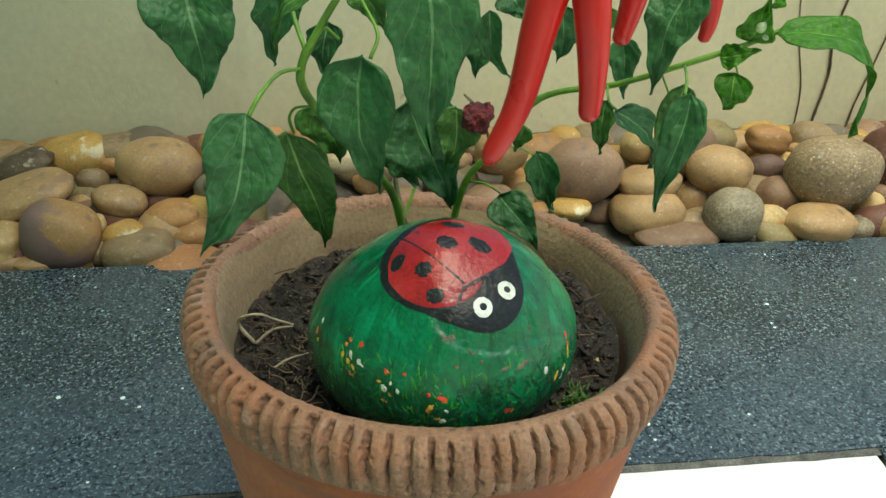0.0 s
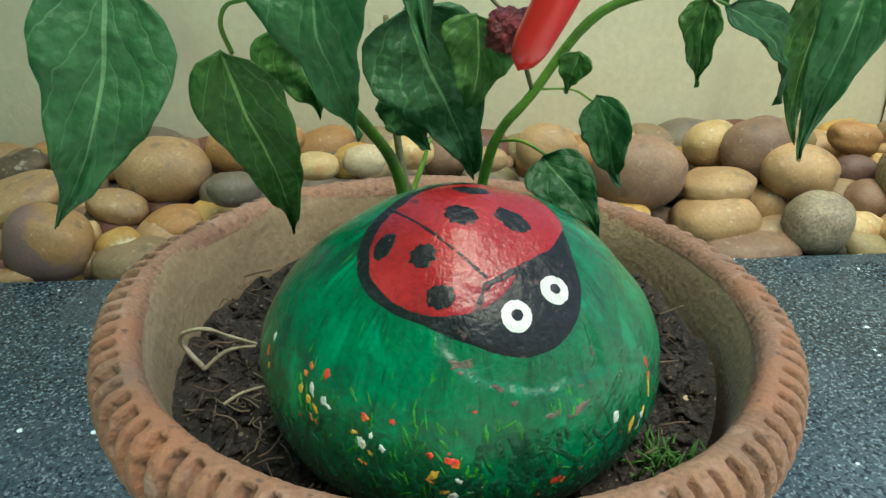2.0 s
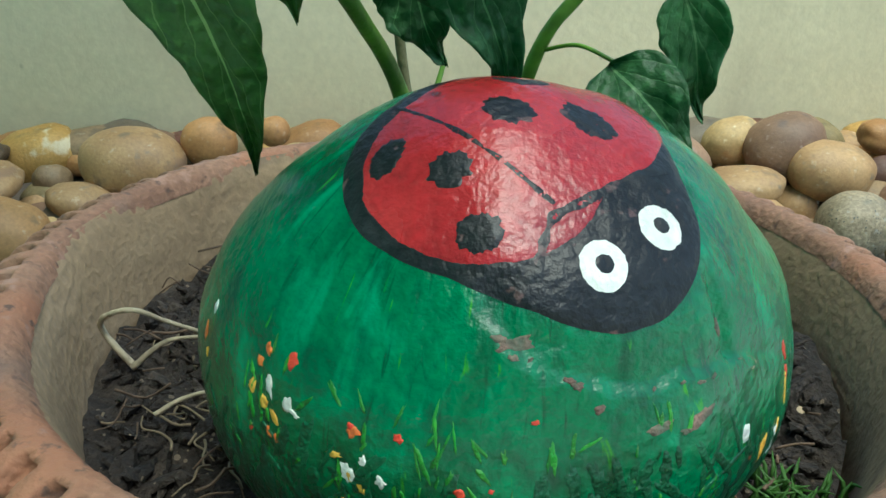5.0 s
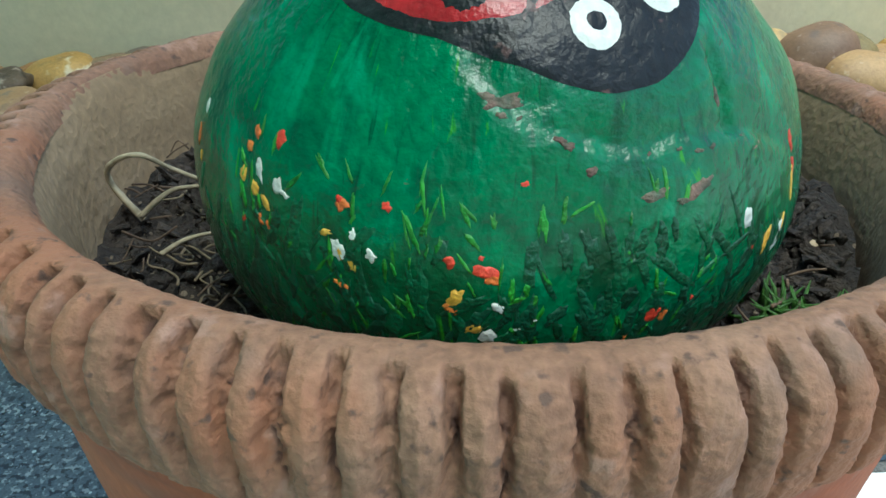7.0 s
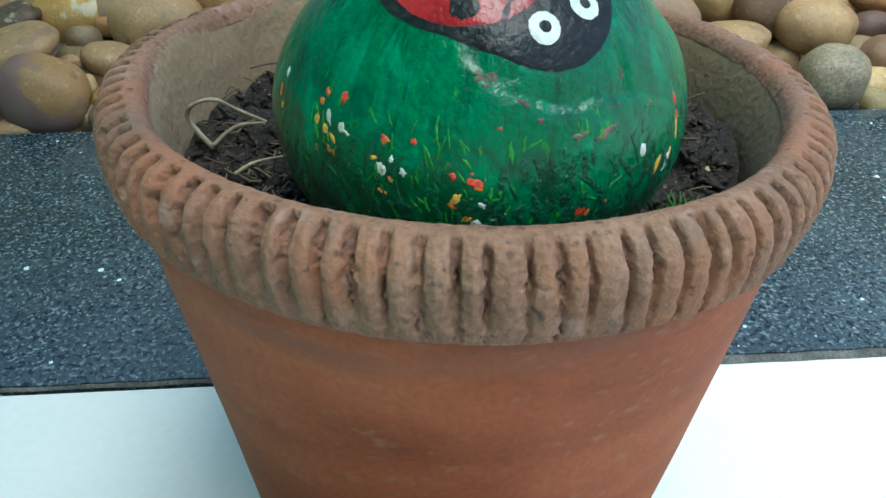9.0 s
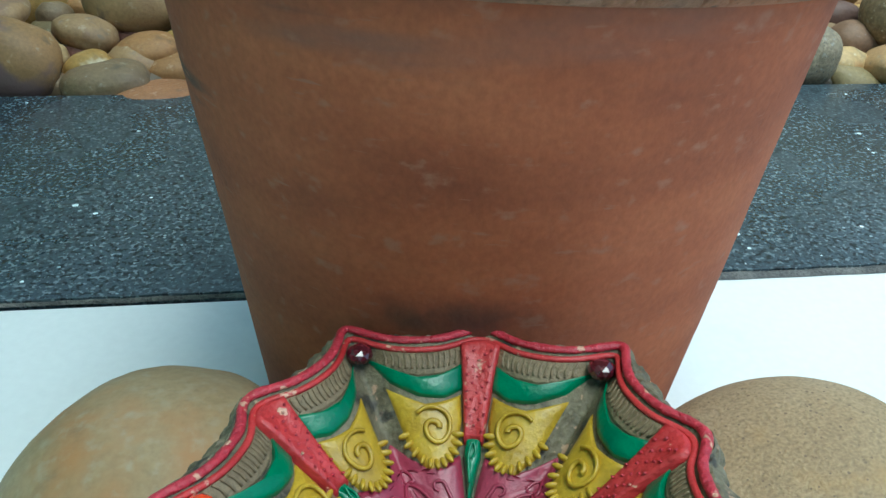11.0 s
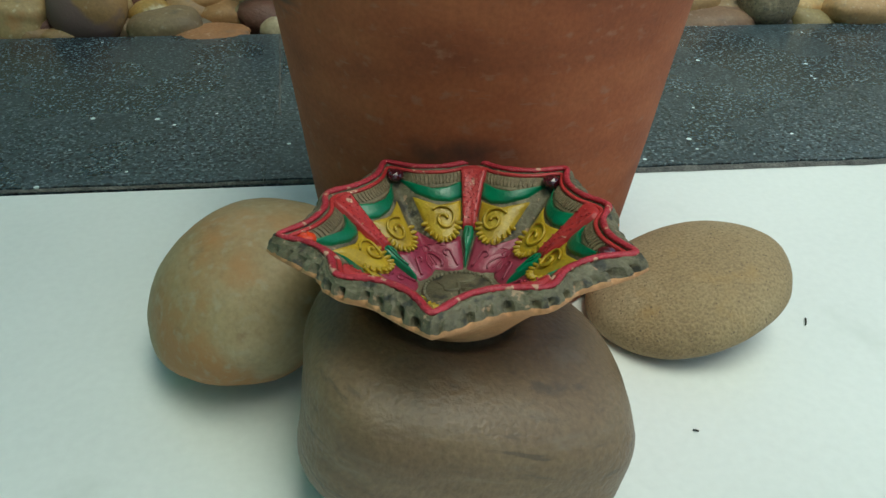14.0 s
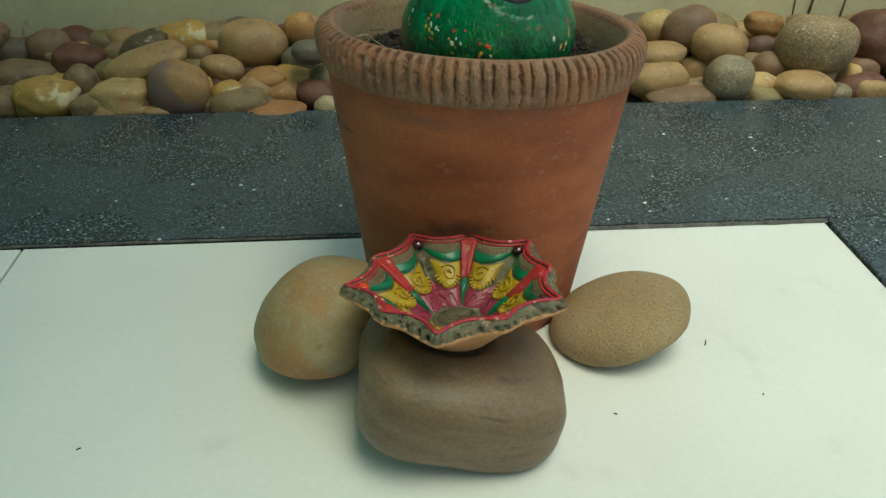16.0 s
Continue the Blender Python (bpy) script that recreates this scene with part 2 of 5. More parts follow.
def strokes(m, colour, low, high, around, upright, offset=0.0, detail=4.0):
    """Brush marks that run up and down a round thing."""
    n, l = m.node_tree.nodes, m.node_tree.links
    b = n["Principled BSDF"]
    base = b.inputs["Base Color"].links[0].from_socket
    turn = n.new("ShaderNodeMapping")
    turn.inputs["Rotation"].default_value = (0, 0, math.pi / 2)
    l.new(n["Texture Coordinate"].outputs["Object"], turn.inputs["Vector"])
    ang = n.new("ShaderNodeTexGradient")
    ang.gradient_type = "RADIAL"
    l.new(turn.outputs[0], ang.inputs["Vector"])
    sep = n.new("ShaderNodeSeparateXYZ")
    l.new(n["Texture Coordinate"].outputs["Object"], sep.inputs[0])
    com = n.new("ShaderNodeCombineXYZ")
    for src, k, size in ((ang.outputs["Fac"], 0, around), (sep.outputs["Z"], 1, upright)):
        mul = n.new("ShaderNodeMath")
        mul.operation = "MULTIPLY"
        mul.inputs[1].default_value = size
        l.new(src, mul.inputs[0])
        l.new(mul.outputs[0], com.inputs[k])
    com.inputs[2].default_value = offset
    t = n.new("ShaderNodeTexNoise")
    t.inputs["Scale"].default_value, t.inputs["Detail"].default_value, t.inputs["Distortion"].default_value = 1.0, detail, 0.6
    l.new(com.outputs[0], t.inputs["Vector"])
    r = n.new("ShaderNodeMapRange")
    r.interpolation_type = "SMOOTHSTEP"
    r.inputs["From Min"].default_value, r.inputs["From Max"].default_value = low, high
    l.new(t.outputs["Fac"], r.inputs["Value"])
    mix = n.new("ShaderNodeMix")
    mix.data_type = "RGBA"
    l.new(r.outputs[0], mix.inputs[0])
    l.new(base, mix.inputs[6])
    mix.inputs[7].default_value = (*colour, 1)
    l.new(mix.outputs[2], b.inputs["Base Color"])


strokes(stone_green, (0.003, 0.055, 0.020), 0.46, 0.72, 36, 55, 2.0, 7.0)
strokes(stone_green, (0.003, 0.060, 0.020), 0.56, 0.73, 150, 100, 5.0, 8.0)
strokes(stone_green, (0.012, 0.25, 0.105), 0.54, 0.76, 40, 55, 8.0, 8.0)
strokes(stone_green, (0.045, 0.27, 0.010), 0.64, 0.74, 110, 90, 11.0, 6.0)
patches(stone_green, (0.16, 0.080, 0.06), 90, 0.72, 0.75, (1, 1, 1.6), 11.0)
paint_black = shade("black_paint", [(0.3, (0.008, 0.009, 0.010)), (0.6, (0.012, 0.013, 0.014)), (0.8, (0.030, 0.032, 0.034))], 90, 0.34, 0.5, 500, grain=0.5, spread=0, coat=0.08, depth=0.0012)
patches(paint_black, (0.10, 0.06, 0.055), 260, 0.64, 0.70)
paint_black.node_tree.nodes["Principled BSDF"].inputs["Specular IOR Level"].default_value = 0.3
paint_crimson = shade("crimson_paint", [(0.28, (0.20, 0.006, 0.010)), (0.5, (0.34, 0.012, 0.016)), (0.75, (0.43, 0.026, 0.028))], 50, 0.25, 0.34, 600, grain=0.2, spread=0, coat=0.12, depth=0.0012)
patches(paint_crimson, (0.10, 0.010, 0.010), 110, 0.64, 0.72)
paint_chip = shade("chipped_paint", [(0.3, (0.05, 0.09, 0.055)), (0.7, (0.22, 0.12, 0.095))], 300, 0.8, 0.6, 900, spread=0.3)
paint_deep = shade("deep_green_stroke", [(0.3, (0.004, 0.050, 0.022)), (0.7, (0.006, 0.085, 0.036))], 200, 0.38, 0.5, 800, coat=0.25, spread=0.3)
paint_grass = shade("grass_green_stroke", [(0.3, (0.012, 0.17, 0.014)), (0.7, (0.05, 0.28, 0.02))], 200, 0.38, 0.5, 800, coat=0.25, spread=0.3)
paint_red = shade("red_dab", [(0.3, (0.55, 0.03, 0.015)), (0.7, (0.68, 0.07, 0.03))], 300, 0.4, 0.4, 900, coat=0.2)
paint_orange = shade("orange_dab", [(0.3, (0.68, 0.12, 0.03)), (0.7, (0.75, 0.25, 0.04))], 300, 0.4, 0.4, 900, coat=0.2)
paint_yellow = shade("yellow_dab", [(0.3, (0.68, 0.33, 0.03)), (0.7, (0.78, 0.50, 0.08))], 300, 0.4, 0.4, 900, coat=0.2)
paint_white = shade("white_dab", [(0.3, (0.62, 0.64, 0.56)), (0.7, (0.82, 0.82, 0.75))], 200, 0.45, 0.4, 700, coat=0.1, grain=0.1)


def leaf_shade(name, dark, light, vein):
    """Leaf blade: veins from the blade's own coordinates, a waxy face, some light through it."""
    m = shade(name, [(0.3, dark), (0.7, light)], 70, 0.42, 0.6, 420, grain=0.2, spread=0.22, depth=0.0012)
    patches(m, tuple(1.22 * k for k in light), 420, 0.54, 0.78)
    patches(m, tuple(0.92 * k for k in dark), 60, 0.52, 0.76, (1, 1, 1), 4.0)
    n, l = m.node_tree.nodes, m.node_tree.links
    b = n["Principled BSDF"]
    b.inputs["Specular IOR Level"].default_value = 0.4
    base = b.inputs["Base Color"].links[0].from_socket
    uv = n.new("ShaderNodeUVMap")
    sep = n.new("ShaderNodeSeparateXYZ")
    l.new(uv.outputs[0], sep.inputs[0])

    def calc(op, a, c, d=None):
        k = n.new("ShaderNodeMath")
        k.operation = op
        for i, v in enumerate((a, c, d)):
            if v is None:
                continue
            if isinstance(v, (int, float)):
                k.inputs[i].default_value = v
            else:
                l.new(v, k.inputs[i])
        return k.outputs[0]

    side = calc("ABSOLUTE", calc("SUBTRACT", sep.outputs[0], 0.5), 0)
    rib = calc("LESS_THAN", side, calc("SUBTRACT", 0.020, calc("MULTIPLY", sep.outputs[1], 0.013)))
    drift = n.new("ShaderNodeTexNoise")
    drift.inputs["Scale"].default_value, drift.inputs["Detail"].default_value = 90.0, 3.0
    l.new(n["Texture Coordinate"].outputs["Object"], drift.inputs["Vector"])
    along = calc("ADD", calc("SUBTRACT", calc("MULTIPLY", sep.outputs[1], 4.5), calc("MULTIPLY", calc("POWER", side, 0.8), 4.0)), calc("MULTIPLY", drift.outputs["Fac"], 1.1))
    wave = calc("ABSOLUTE", calc("SUBTRACT", calc("FRACT", along, 0), 0.5), 0)
    lateral = calc("LESS_THAN", wave, 0.028)
    lines = calc("MAXIMUM", rib, calc("MULTIPLY", lateral, 0.42))
    mix = n.new("ShaderNodeMix")
    mix.data_type = "RGBA"
    l.new(lines, mix.inputs[0])
    l.new(base, mix.inputs[6])
    mix.inputs[7].default_value = (*vein, 1)
    l.new(mix.outputs[2], b.inputs["Base Color"])
    puff = n.new("ShaderNodeBump")
    puff.inputs["Strength"].default_value, puff.inputs["Distance"].default_value = 0.6, 0.0015
    cell = n.new("ShaderNodeTexVoronoi")
    cell.feature = "SMOOTH_F1"
    cell.inputs["Scale"].default_value, cell.inputs["Smoothness"].default_value = 330.0, 0.35
    l.new(n["Texture Coordinate"].outputs["Object"], cell.inputs["Vector"])
    quilt = calc("MULTIPLY", cell.outputs["Distance"], -0.8)
    l.new(calc("ADD", quilt, calc("MULTIPLY", calc("MINIMUM", calc("POWER", wave, 0.5), calc("MULTIPLY", side, 5.0)), 0.45)), puff.inputs["Height"])
    l.new(n["Bump"].outputs[0], puff.inputs["Normal"])
    l.new(puff.outputs[0], b.inputs["Normal"])
    tr = n.new("ShaderNodeBsdfTranslucent")
    l.new(mix.outputs[2], tr.inputs["Color"])
    ms = n.new("ShaderNodeMixShader")
    ms.inputs[0].default_value = 0.34
    l.new(b.outputs[0], ms.inputs[1])
    l.new(tr.outputs[0], ms.inputs[2])
    l.new(ms.outputs[0], n["Material Output"].inputs["Surface"])
    return m


leaf_dark = leaf_shade("leaf_dark", (0.046, 0.145, 0.044), (0.066, 0.188, 0.062), (0.19, 0.36, 0.15))
leaf_mid = leaf_shade("leaf_mid", (0.072, 0.180, 0.032), (0.098, 0.232, 0.046), (0.28, 0.46, 0.14))
leaf_bright = leaf_shade("leaf_bright", (0.055, 0.20, 0.006), (0.10, 0.30, 0.014), (0.25, 0.45, 0.07))
stem_green = shade("stem_green", [(0.3, (0.085, 0.19, 0.014)), (0.7, (0.19, 0.34, 0.035))], 40, 0.5, 0.3, 300, stretch=(1, 1, 0.3))
patches(stem_green, (0.040, 0.095, 0.014), 45, 0.50, 0.72, (1, 1, 0.5))
stem_bright = shade("stem_bright", [(0.3, (0.14, 0.30, 0.05)), (0.7, (0.22, 0.40, 0.09))], 40, 0.5, 0.2, 300)
stem_woody = shade("stem_woody", [(0.3, (0.09, 0.085, 0.03)), (0.7, (0.22, 0.20, 0.10))], 60, 0.75, 0.6, 300, stretch=(1, 1, 0.2))
chilli_red = shade("chilli_skin", [(0.3, (0.50, 0.007, 0.006)), (0.7, (0.60, 0.013, 0.010))], 30, 0.30, 0.06, 90, grain=0.04, spread=0.05, coat=0.12, depth=0.001)
bud_pale = shade("bud_pale", [(0.3, (0.36, 0.46, 0.20)), (0.7, (0.52, 0.60, 0.34))], 200, 0.5, 0.2, 500)
fruit_dry = shade("dry_fruit", [(0.3, (0.04, 0.003, 0.005)), (0.7, (0.17, 0.007, 0.010))], 220, 0.55, 1.0, 500)


def stone(name, a, c, scale=26, rough=0.62, bump=0.30, fine=300, grain=0.17, spread=0.14, mid=None):
    ramp = [(0.3, a), (0.7, c)] if mid is None else [(0.3, a), (0.5, mid), (0.7, c)]
    m = shade(name, [(q, (0.90 * col[0], 0.77 * col[1], 0.61 * col[2])) for q, col in ramp], scale, rough, bump, fine, grain=grain, spread=spread, depth=0.0015, sat=1.06)
    dark, pale = tuple(0.55 * k for k in ramp[0][1]), tuple(min(0.8, 1.05 * k) for k in ramp[-1][1])
    patches(m, dark, 48, 0.58, 0.76, (1, 1, 1), 3.0)
    patches(m, pale, 130, 0.60, 0.74, (1, 1, 1), 6.0)
    return m


stone_cream = patches(stone("stone_cream", (0.42, 0.33, 0.19), (0.58, 0.49, 0.31)), (0.42, 0.20, 0.07), 22, 0.58, 0.70)
stone_tan = patches(patches(stone("stone_tan", (0.28, 0.20, 0.125), (0.43, 0.33, 0.21)), (0.24, 0.145, 0.085), 30, 0.58, 0.74), (0.20, 0.15, 0.10), 75, 0.58, 0.76, (1, 1, 1), 5.0)
stone_duo = patches(stone("stone_duo", (0.26, 0.18, 0.10), (0.36, 0.25, 0.14)), (0.17, 0.105, 0.09), 9, 0.44, 0.50, (1, 1, 1), 4.0)
stone_ochre = patches(stone("stone_ochre", (0.33, 0.23, 0.085), (0.50, 0.37, 0.17), bump=0.6), (0.60, 0.51, 0.33), 36, 0.56, 0.66)
stone_orange = patches(stone("stone_orange", (0.30, 0.18, 0.09), (0.42, 0.27, 0.15)), (0.20, 0.115, 0.06), 40, 0.62, 0.72)
stone_dark = patches(stone("stone_dark", (0.07, 0.058, 0.045), (0.16, 0.13, 0.10), bump=0.9), (0.36, 0.30, 0.23), 60, 0.60, 0.68)
stone_grey = stone("stone_grey", (0.17, 0.135, 0.095), (0.29, 0.24, 0.17), bump=0.4)
stone_olive = stone("stone_olive", (0.16, 0.145, 0.085), (0.26, 0.235, 0.145))
stone_brick = stone("stone_brick", (0.30, 0.17, 0.10), (0.42, 0.25, 0.16), bump=0.7)
stone_slate = stone("stone_slate", (0.11, 0.105, 0.095), (0.18, 0.17, 0.15))
stone_brown = stone("stone_brown", (0.10, 0.048, 0.042), (0.18, 0.095, 0.08), bump=0.7)
stone_pale = stone("stone_pale", (0.38, 0.35, 0.28), (0.50, 0.46, 0.37))
stone_mauve = patches(stone("stone_mauve", (0.18, 0.125, 0.10), (0.27, 0.195, 0.155)), (0.30, 0.21, 0.13), 16, 0.60, 0.78)
stone_plum = stone("stone_plum", (0.08, 0.052, 0.055), (0.13, 0.09, 0.09))
stone_concrete = speckle(stone("stone_concrete", (0.20, 0.165, 0.12), (0.31, 0.265, 0.20), bump=0.9, fine=260, grain=0.4), (0.45, 0.38, 0.27), 300, 0.2)
stone_granite = speckle(stone("stone_granite", (0.20, 0.19, 0.155), (0.30, 0.285, 0.24), bump=0.6, grain=0.4), (0.10, 0.095, 0.08), 420, 0.25)
stone_big_grey = shade("big_grey_stone", [(0.25, (0.135, 0.084, 0.047)), (0.5, (0.175, 0.115, 0.067)), (0.75, (0.215, 0.152, 0.094))], 14, 0.44, 0.40, 420, grain=0.22, spread=0, stretch=(0.7, 0.7, 2.6), depth=0.0016, distort=1.4)
patches(stone_big_grey, (0.20, 0.15, 0.105), 90, 0.54, 0.78, (0.6, 0.6, 2.5), 2.0)
patches(stone_big_grey, (0.11, 0.078, 0.052), 90, 0.60, 0.70, (0.5, 0.5, 3.0), 9.0)
patches(stone_big_grey, (0.28, 0.16, 0.085), 18, 0.66, 0.80, (0.5, 0.5, 2.5), 6.0)
stone_big_tan = shade("big_tan_stone", [(0.25, (0.25, 0.165, 0.075)), (0.5, (0.32, 0.235, 0.125)), (0.75, (0.40, 0.325, 0.205))], 14, 0.6, 0.22, 380, grain=0.14, spread=0, depth=0.0014, distort=0.8)
patches(stone_big_tan, (0.36, 0.18, 0.065), 22, 0.44, 0.66, (1, 1, 0.8), 3.0)
patches(stone_big_tan, (0.22, 0.14, 0.07), 75, 0.56, 0.78, (1, 1, 1), 6.0)
patches(stone_big_tan, (0.37, 0.31, 0.21), 190, 0.48, 0.86, (1, 1, 1), 8.0)
stone_big_sand = shade("big_sandstone", [(0.25, (0.24, 0.165, 0.085)), (0.5, (0.33, 0.24, 0.13)), (0.75, (0.40, 0.31, 0.19))], 18, 0.78, 0.6, 650, grain=0.32, spread=0, depth=0.0016)
patches(stone_big_sand, (0.37, 0.24, 0.10), 24, 0.56, 0.70, (1, 1, 1), 5.0)
speckle(stone_big_sand, (0.17, 0.12, 0.075), 650, 0.16)
dish_clay = shade("dish_clay", [(0.3, (0.48, 0.215, 0.090)), (0.7, (0.60, 0.32, 0.155))], 40, 0.8, 0.3, 500, grain=0.12, spread=0)
dish_grey = shade("dish_grey", [(0.3, (0.085, 0.070, 0.040)), (0.5, (0.145, 0.122, 0.072)), (0.72, (0.22, 0.19, 0.12))], 110, 0.6, 0.7, 700, grain=0.25, spread=0.05, depth=0.001)
patches(dish_grey, (0.42, 0.27, 0.17), 190, 0.62, 0.68)
patches(dish_grey, (0.045, 0.04, 0.03), 120, 0.55, 0.66, (1, 1, 1), 3.0)
dish_brown = shade("dish_brown", [(0.3, (0.15, 0.105, 0.055)), (0.7, (0.25, 0.185, 0.105))], 110, 0.6, 0.4, 700, grain=0.2, spread=0.05)
dish_red = patches(shade("dish_red", [(0.3, (0.36, 0.018, 0.022)), (0.7, (0.52, 0.040, 0.042))], 90, 0.45, 0.7, 700, grain=0.1, spread=0.04, coat=0.15, depth=0.0008), (0.62, 0.36, 0.25), 170, 0.62, 0.66)
dish_crimson = patches(shade("dish_crimson", [(0.3, (0.36, 0.016, 0.032)), (0.7, (0.48, 0.034, 0.056))], 90, 0.45, 0.9, 600, grain=0.18, spread=0.04, coat=0.1, depth=0.0012), (0.60, 0.34, 0.23), 170, 0.61, 0.65)
dish_maroon = shade("dish_maroon", [(0.3, (0.22, 0.018, 0.046)), (0.7, (0.34, 0.040, 0.080))], 90, 0.42, 0.35, 700, grain=0.12, spread=0.05, coat=0.15, depth=0.0008)
dish_green = shade("dish_green", [(0.3, (0.005, 0.115, 0.050)), (0.7, (0.012, 0.20, 0.085))], 90, 0.36, 0.3, 700, grain=0.1, spread=0.06, coat=0.2, depth=0.0008)
patches(dish_green, (0.50, 0.36, 0.24), 140, 0.74, 0.77)
dish_yellow = shade("dish_yellow", [(0.3, (0.34, 0.205, 0.008)), (0.7, (0.52, 0.345, 0.022))], 120, 0.42, 0.4, 700, grain=0.14, spread=0.05, coat=0.15, depth=0.0008)
gem_red = shade("gem_red", [(0.3, (0.60, 0.02, 0.012)), (0.7, (0.75, 0.08, 0.02))], 200, 0.06, 0.0, 500, coat=0.8, grain=0.1)
gem_dark = shade("gem_dark", [(0.3, (0.05, 0.004, 0.010)), (0.7, (0.10, 0.012, 0.022))], 200, 0.08, 0.0, 500, coat=0.8, grain=0.1)


# ---- mesh helpers ----
def part(name, bm, material, parent=None, label="", smooth=True):
    """Links a bmesh as one mesh object under a thing or a part."""
    me = bpy.data.meshes.new(name)
    bm.normal_update()
    bm.to_mesh(me)
    bm.free()
    me.materials.append(material)
    if smooth:
        me.shade_smooth()
    ob = new(name, me)
    ob.parent = parent
    if label:
        ob["label"] = label
    return ob


def empty(name, at=(0, 0, 0)):
    ob = new(name)
    ob.location = at
    return ob


def box(x0, x1, y0, y1, z0, z1, bevel=0.0, seg=2):
    bm = bmesh.new()
    bmesh.ops.create_cube(bm, size=1, matrix=Matrix.LocRotScale(((x0 + x1) / 2, (y0 + y1) / 2, (z0 + z1) / 2), None, (x1 - x0, y1 - y0, z1 - z0)))
    if bevel:
        bmesh.ops.bevel(bm, geom=bm.edges[:], offset=bevel, segments=seg, affect="EDGES", profile=0.5)
    return bm


def grid_faces(bm, rows, closed=False):
    for a, b in zip(rows, rows[1:]):
        n = len(a)
        for i in range(n if closed else n - 1):
            j = (i + 1) % n
            bm.faces.new((a[i], a[j], b[j], b[i]))


def spline(pts, n):
    """A smooth curve through pts, n points a span."""
    p = [Vector(q) for q in pts]
    p = [p[0] * 2 - p[1]] + p + [p[-1] * 2 - p[-2]]
    out = []
    for i in range(1, len(p) - 2):
        a, b, c, d = p[i - 1:i + 3]
        for k in range(n):
            t = k / n
            out.append(0.5 * (2 * b + (c - a) * t + (2 * a - 5 * b + 4 * c - d) * t * t + (3 * b - a - 3 * c + d) * t ** 3))
    return out + [p[-2]]


def tube(bm, pts, radius, sides=8, rough=0.0, cap=True):
    """A tube along pts; radius is a number or a function of 0..1."""
    rows, side = [], None
    for i, p in enumerate(pts):
        t = (pts[min(i + 1, len(pts) - 1)] - pts[max(i - 1, 0)]).normalized()
        side = (side - t * side.dot(t)) if side else t.orthogonal()
        side.normalize()
        up = t.cross(side)
        s = i / max(len(pts) - 1, 1)
        r = radius(s) if callable(radius) else radius
        row = []
        for k in range(sides):
            a = 2 * math.pi * k / sides
            w = side * math.cos(a) + up * math.sin(a)
            rr = r * (1 + rough * noise.noise(p * 260 + w * 1.3))
            row.append(bm.verts.new(p + w * rr))
        rows.append(row)
    grid_faces(bm, rows, True)
    if cap:
        bm.faces.new(rows[0][::-1])
        bm.faces.new(rows[-1])
    return bm


def stone_mesh(radii, power=2.2, amp=0.08, seed=0.0, sub=4):
    bm = bmesh.new()
    bmesh.ops.create_icosphere(bm, subdivisions=sub, radius=1)
    off = Vector((seed * 3.1, -seed * 1.7, seed * 0.9))
    for v in bm.verts:
        d = v.co.normalized()
        r = sum(abs(c) ** power for c in d) ** (-1 / power)
        r *= 1 + amp * noise.noise(d * 1.1 + off) + 0.35 * amp * noise.noise(d * 2.7 + off) + 0.1 * amp * noise.noise(d * 7 + off)
        p = d * r
        v.co = Vector((p.x * radii[0], p.y * radii[1], p.z * radii[2]))
    return bm


# ---- setting: ground, floor, granite border, wall ----
bm = bmesh.new()
bmesh.ops.create_grid(bm, x_segments=2, y_segments=2, size=300)
ground = tagged(part("ground", bm, concrete), "plain grey concrete ground round the patio", "ground", kind="structure")
ground.location.z = -0.04

floor = tagged(part("floor", box(-1.98, 1.68, -1.84, 0.5755, -0.04, -0.004), grout), "white glazed floor tiles with thin dirty joints", "floor", kind="structure")
for ix, x0 in enumerate((-1.961, -1.161, -0.361, 0.782)):
    for iy in range(3):
        y1 = 0.576 - 0.8 * iy
        part("tile", box(x0 + 0.0012, x0 + 0.7988, y1 - 0.7988, y1 - 0.0012, -0.012, 0.0, 0.0012), tile_white, floor, smooth=False)


def rough_slab(x0, x1, y0, y1, z1, ragged, n=260):
    """Stone slab with a chipped edge along the sides that are named in ragged."""
    bm = bmesh.new()
    top, low = [], []
    for side, a, b in (("y0", (x0, y0), (x1, y0)), ("x1", (x1, y0), (x1, y1)), ("y1", (x1, y1), (x0, y1)), ("x0", (x0, y1), (x0, y0))):
        for k in range(n):
            t = k / n
            x, y = a[0] + (b[0] - a[0]) * t, a[1] + (b[1] - a[1]) * t
            j = (noise.noise(Vector((x * 40, y * 40, 3))) + 0.6 * noise.noise(Vector((x * 150, y * 150, 7)))) * 0.0016 if side in ragged else 0
            dx, dy = (0, 1) if side in ("y0", "y1") else (1, 0)
            top.append(bm.verts.new((x + dx * j, y + dy * j, z1)))
            low.append(bm.verts.new((x + dx * j * 0.3, y + dy * j * 0.3, -0.03)))
    bm.faces.new(top)
    grid_faces(bm, [low, top], True)
    return bm


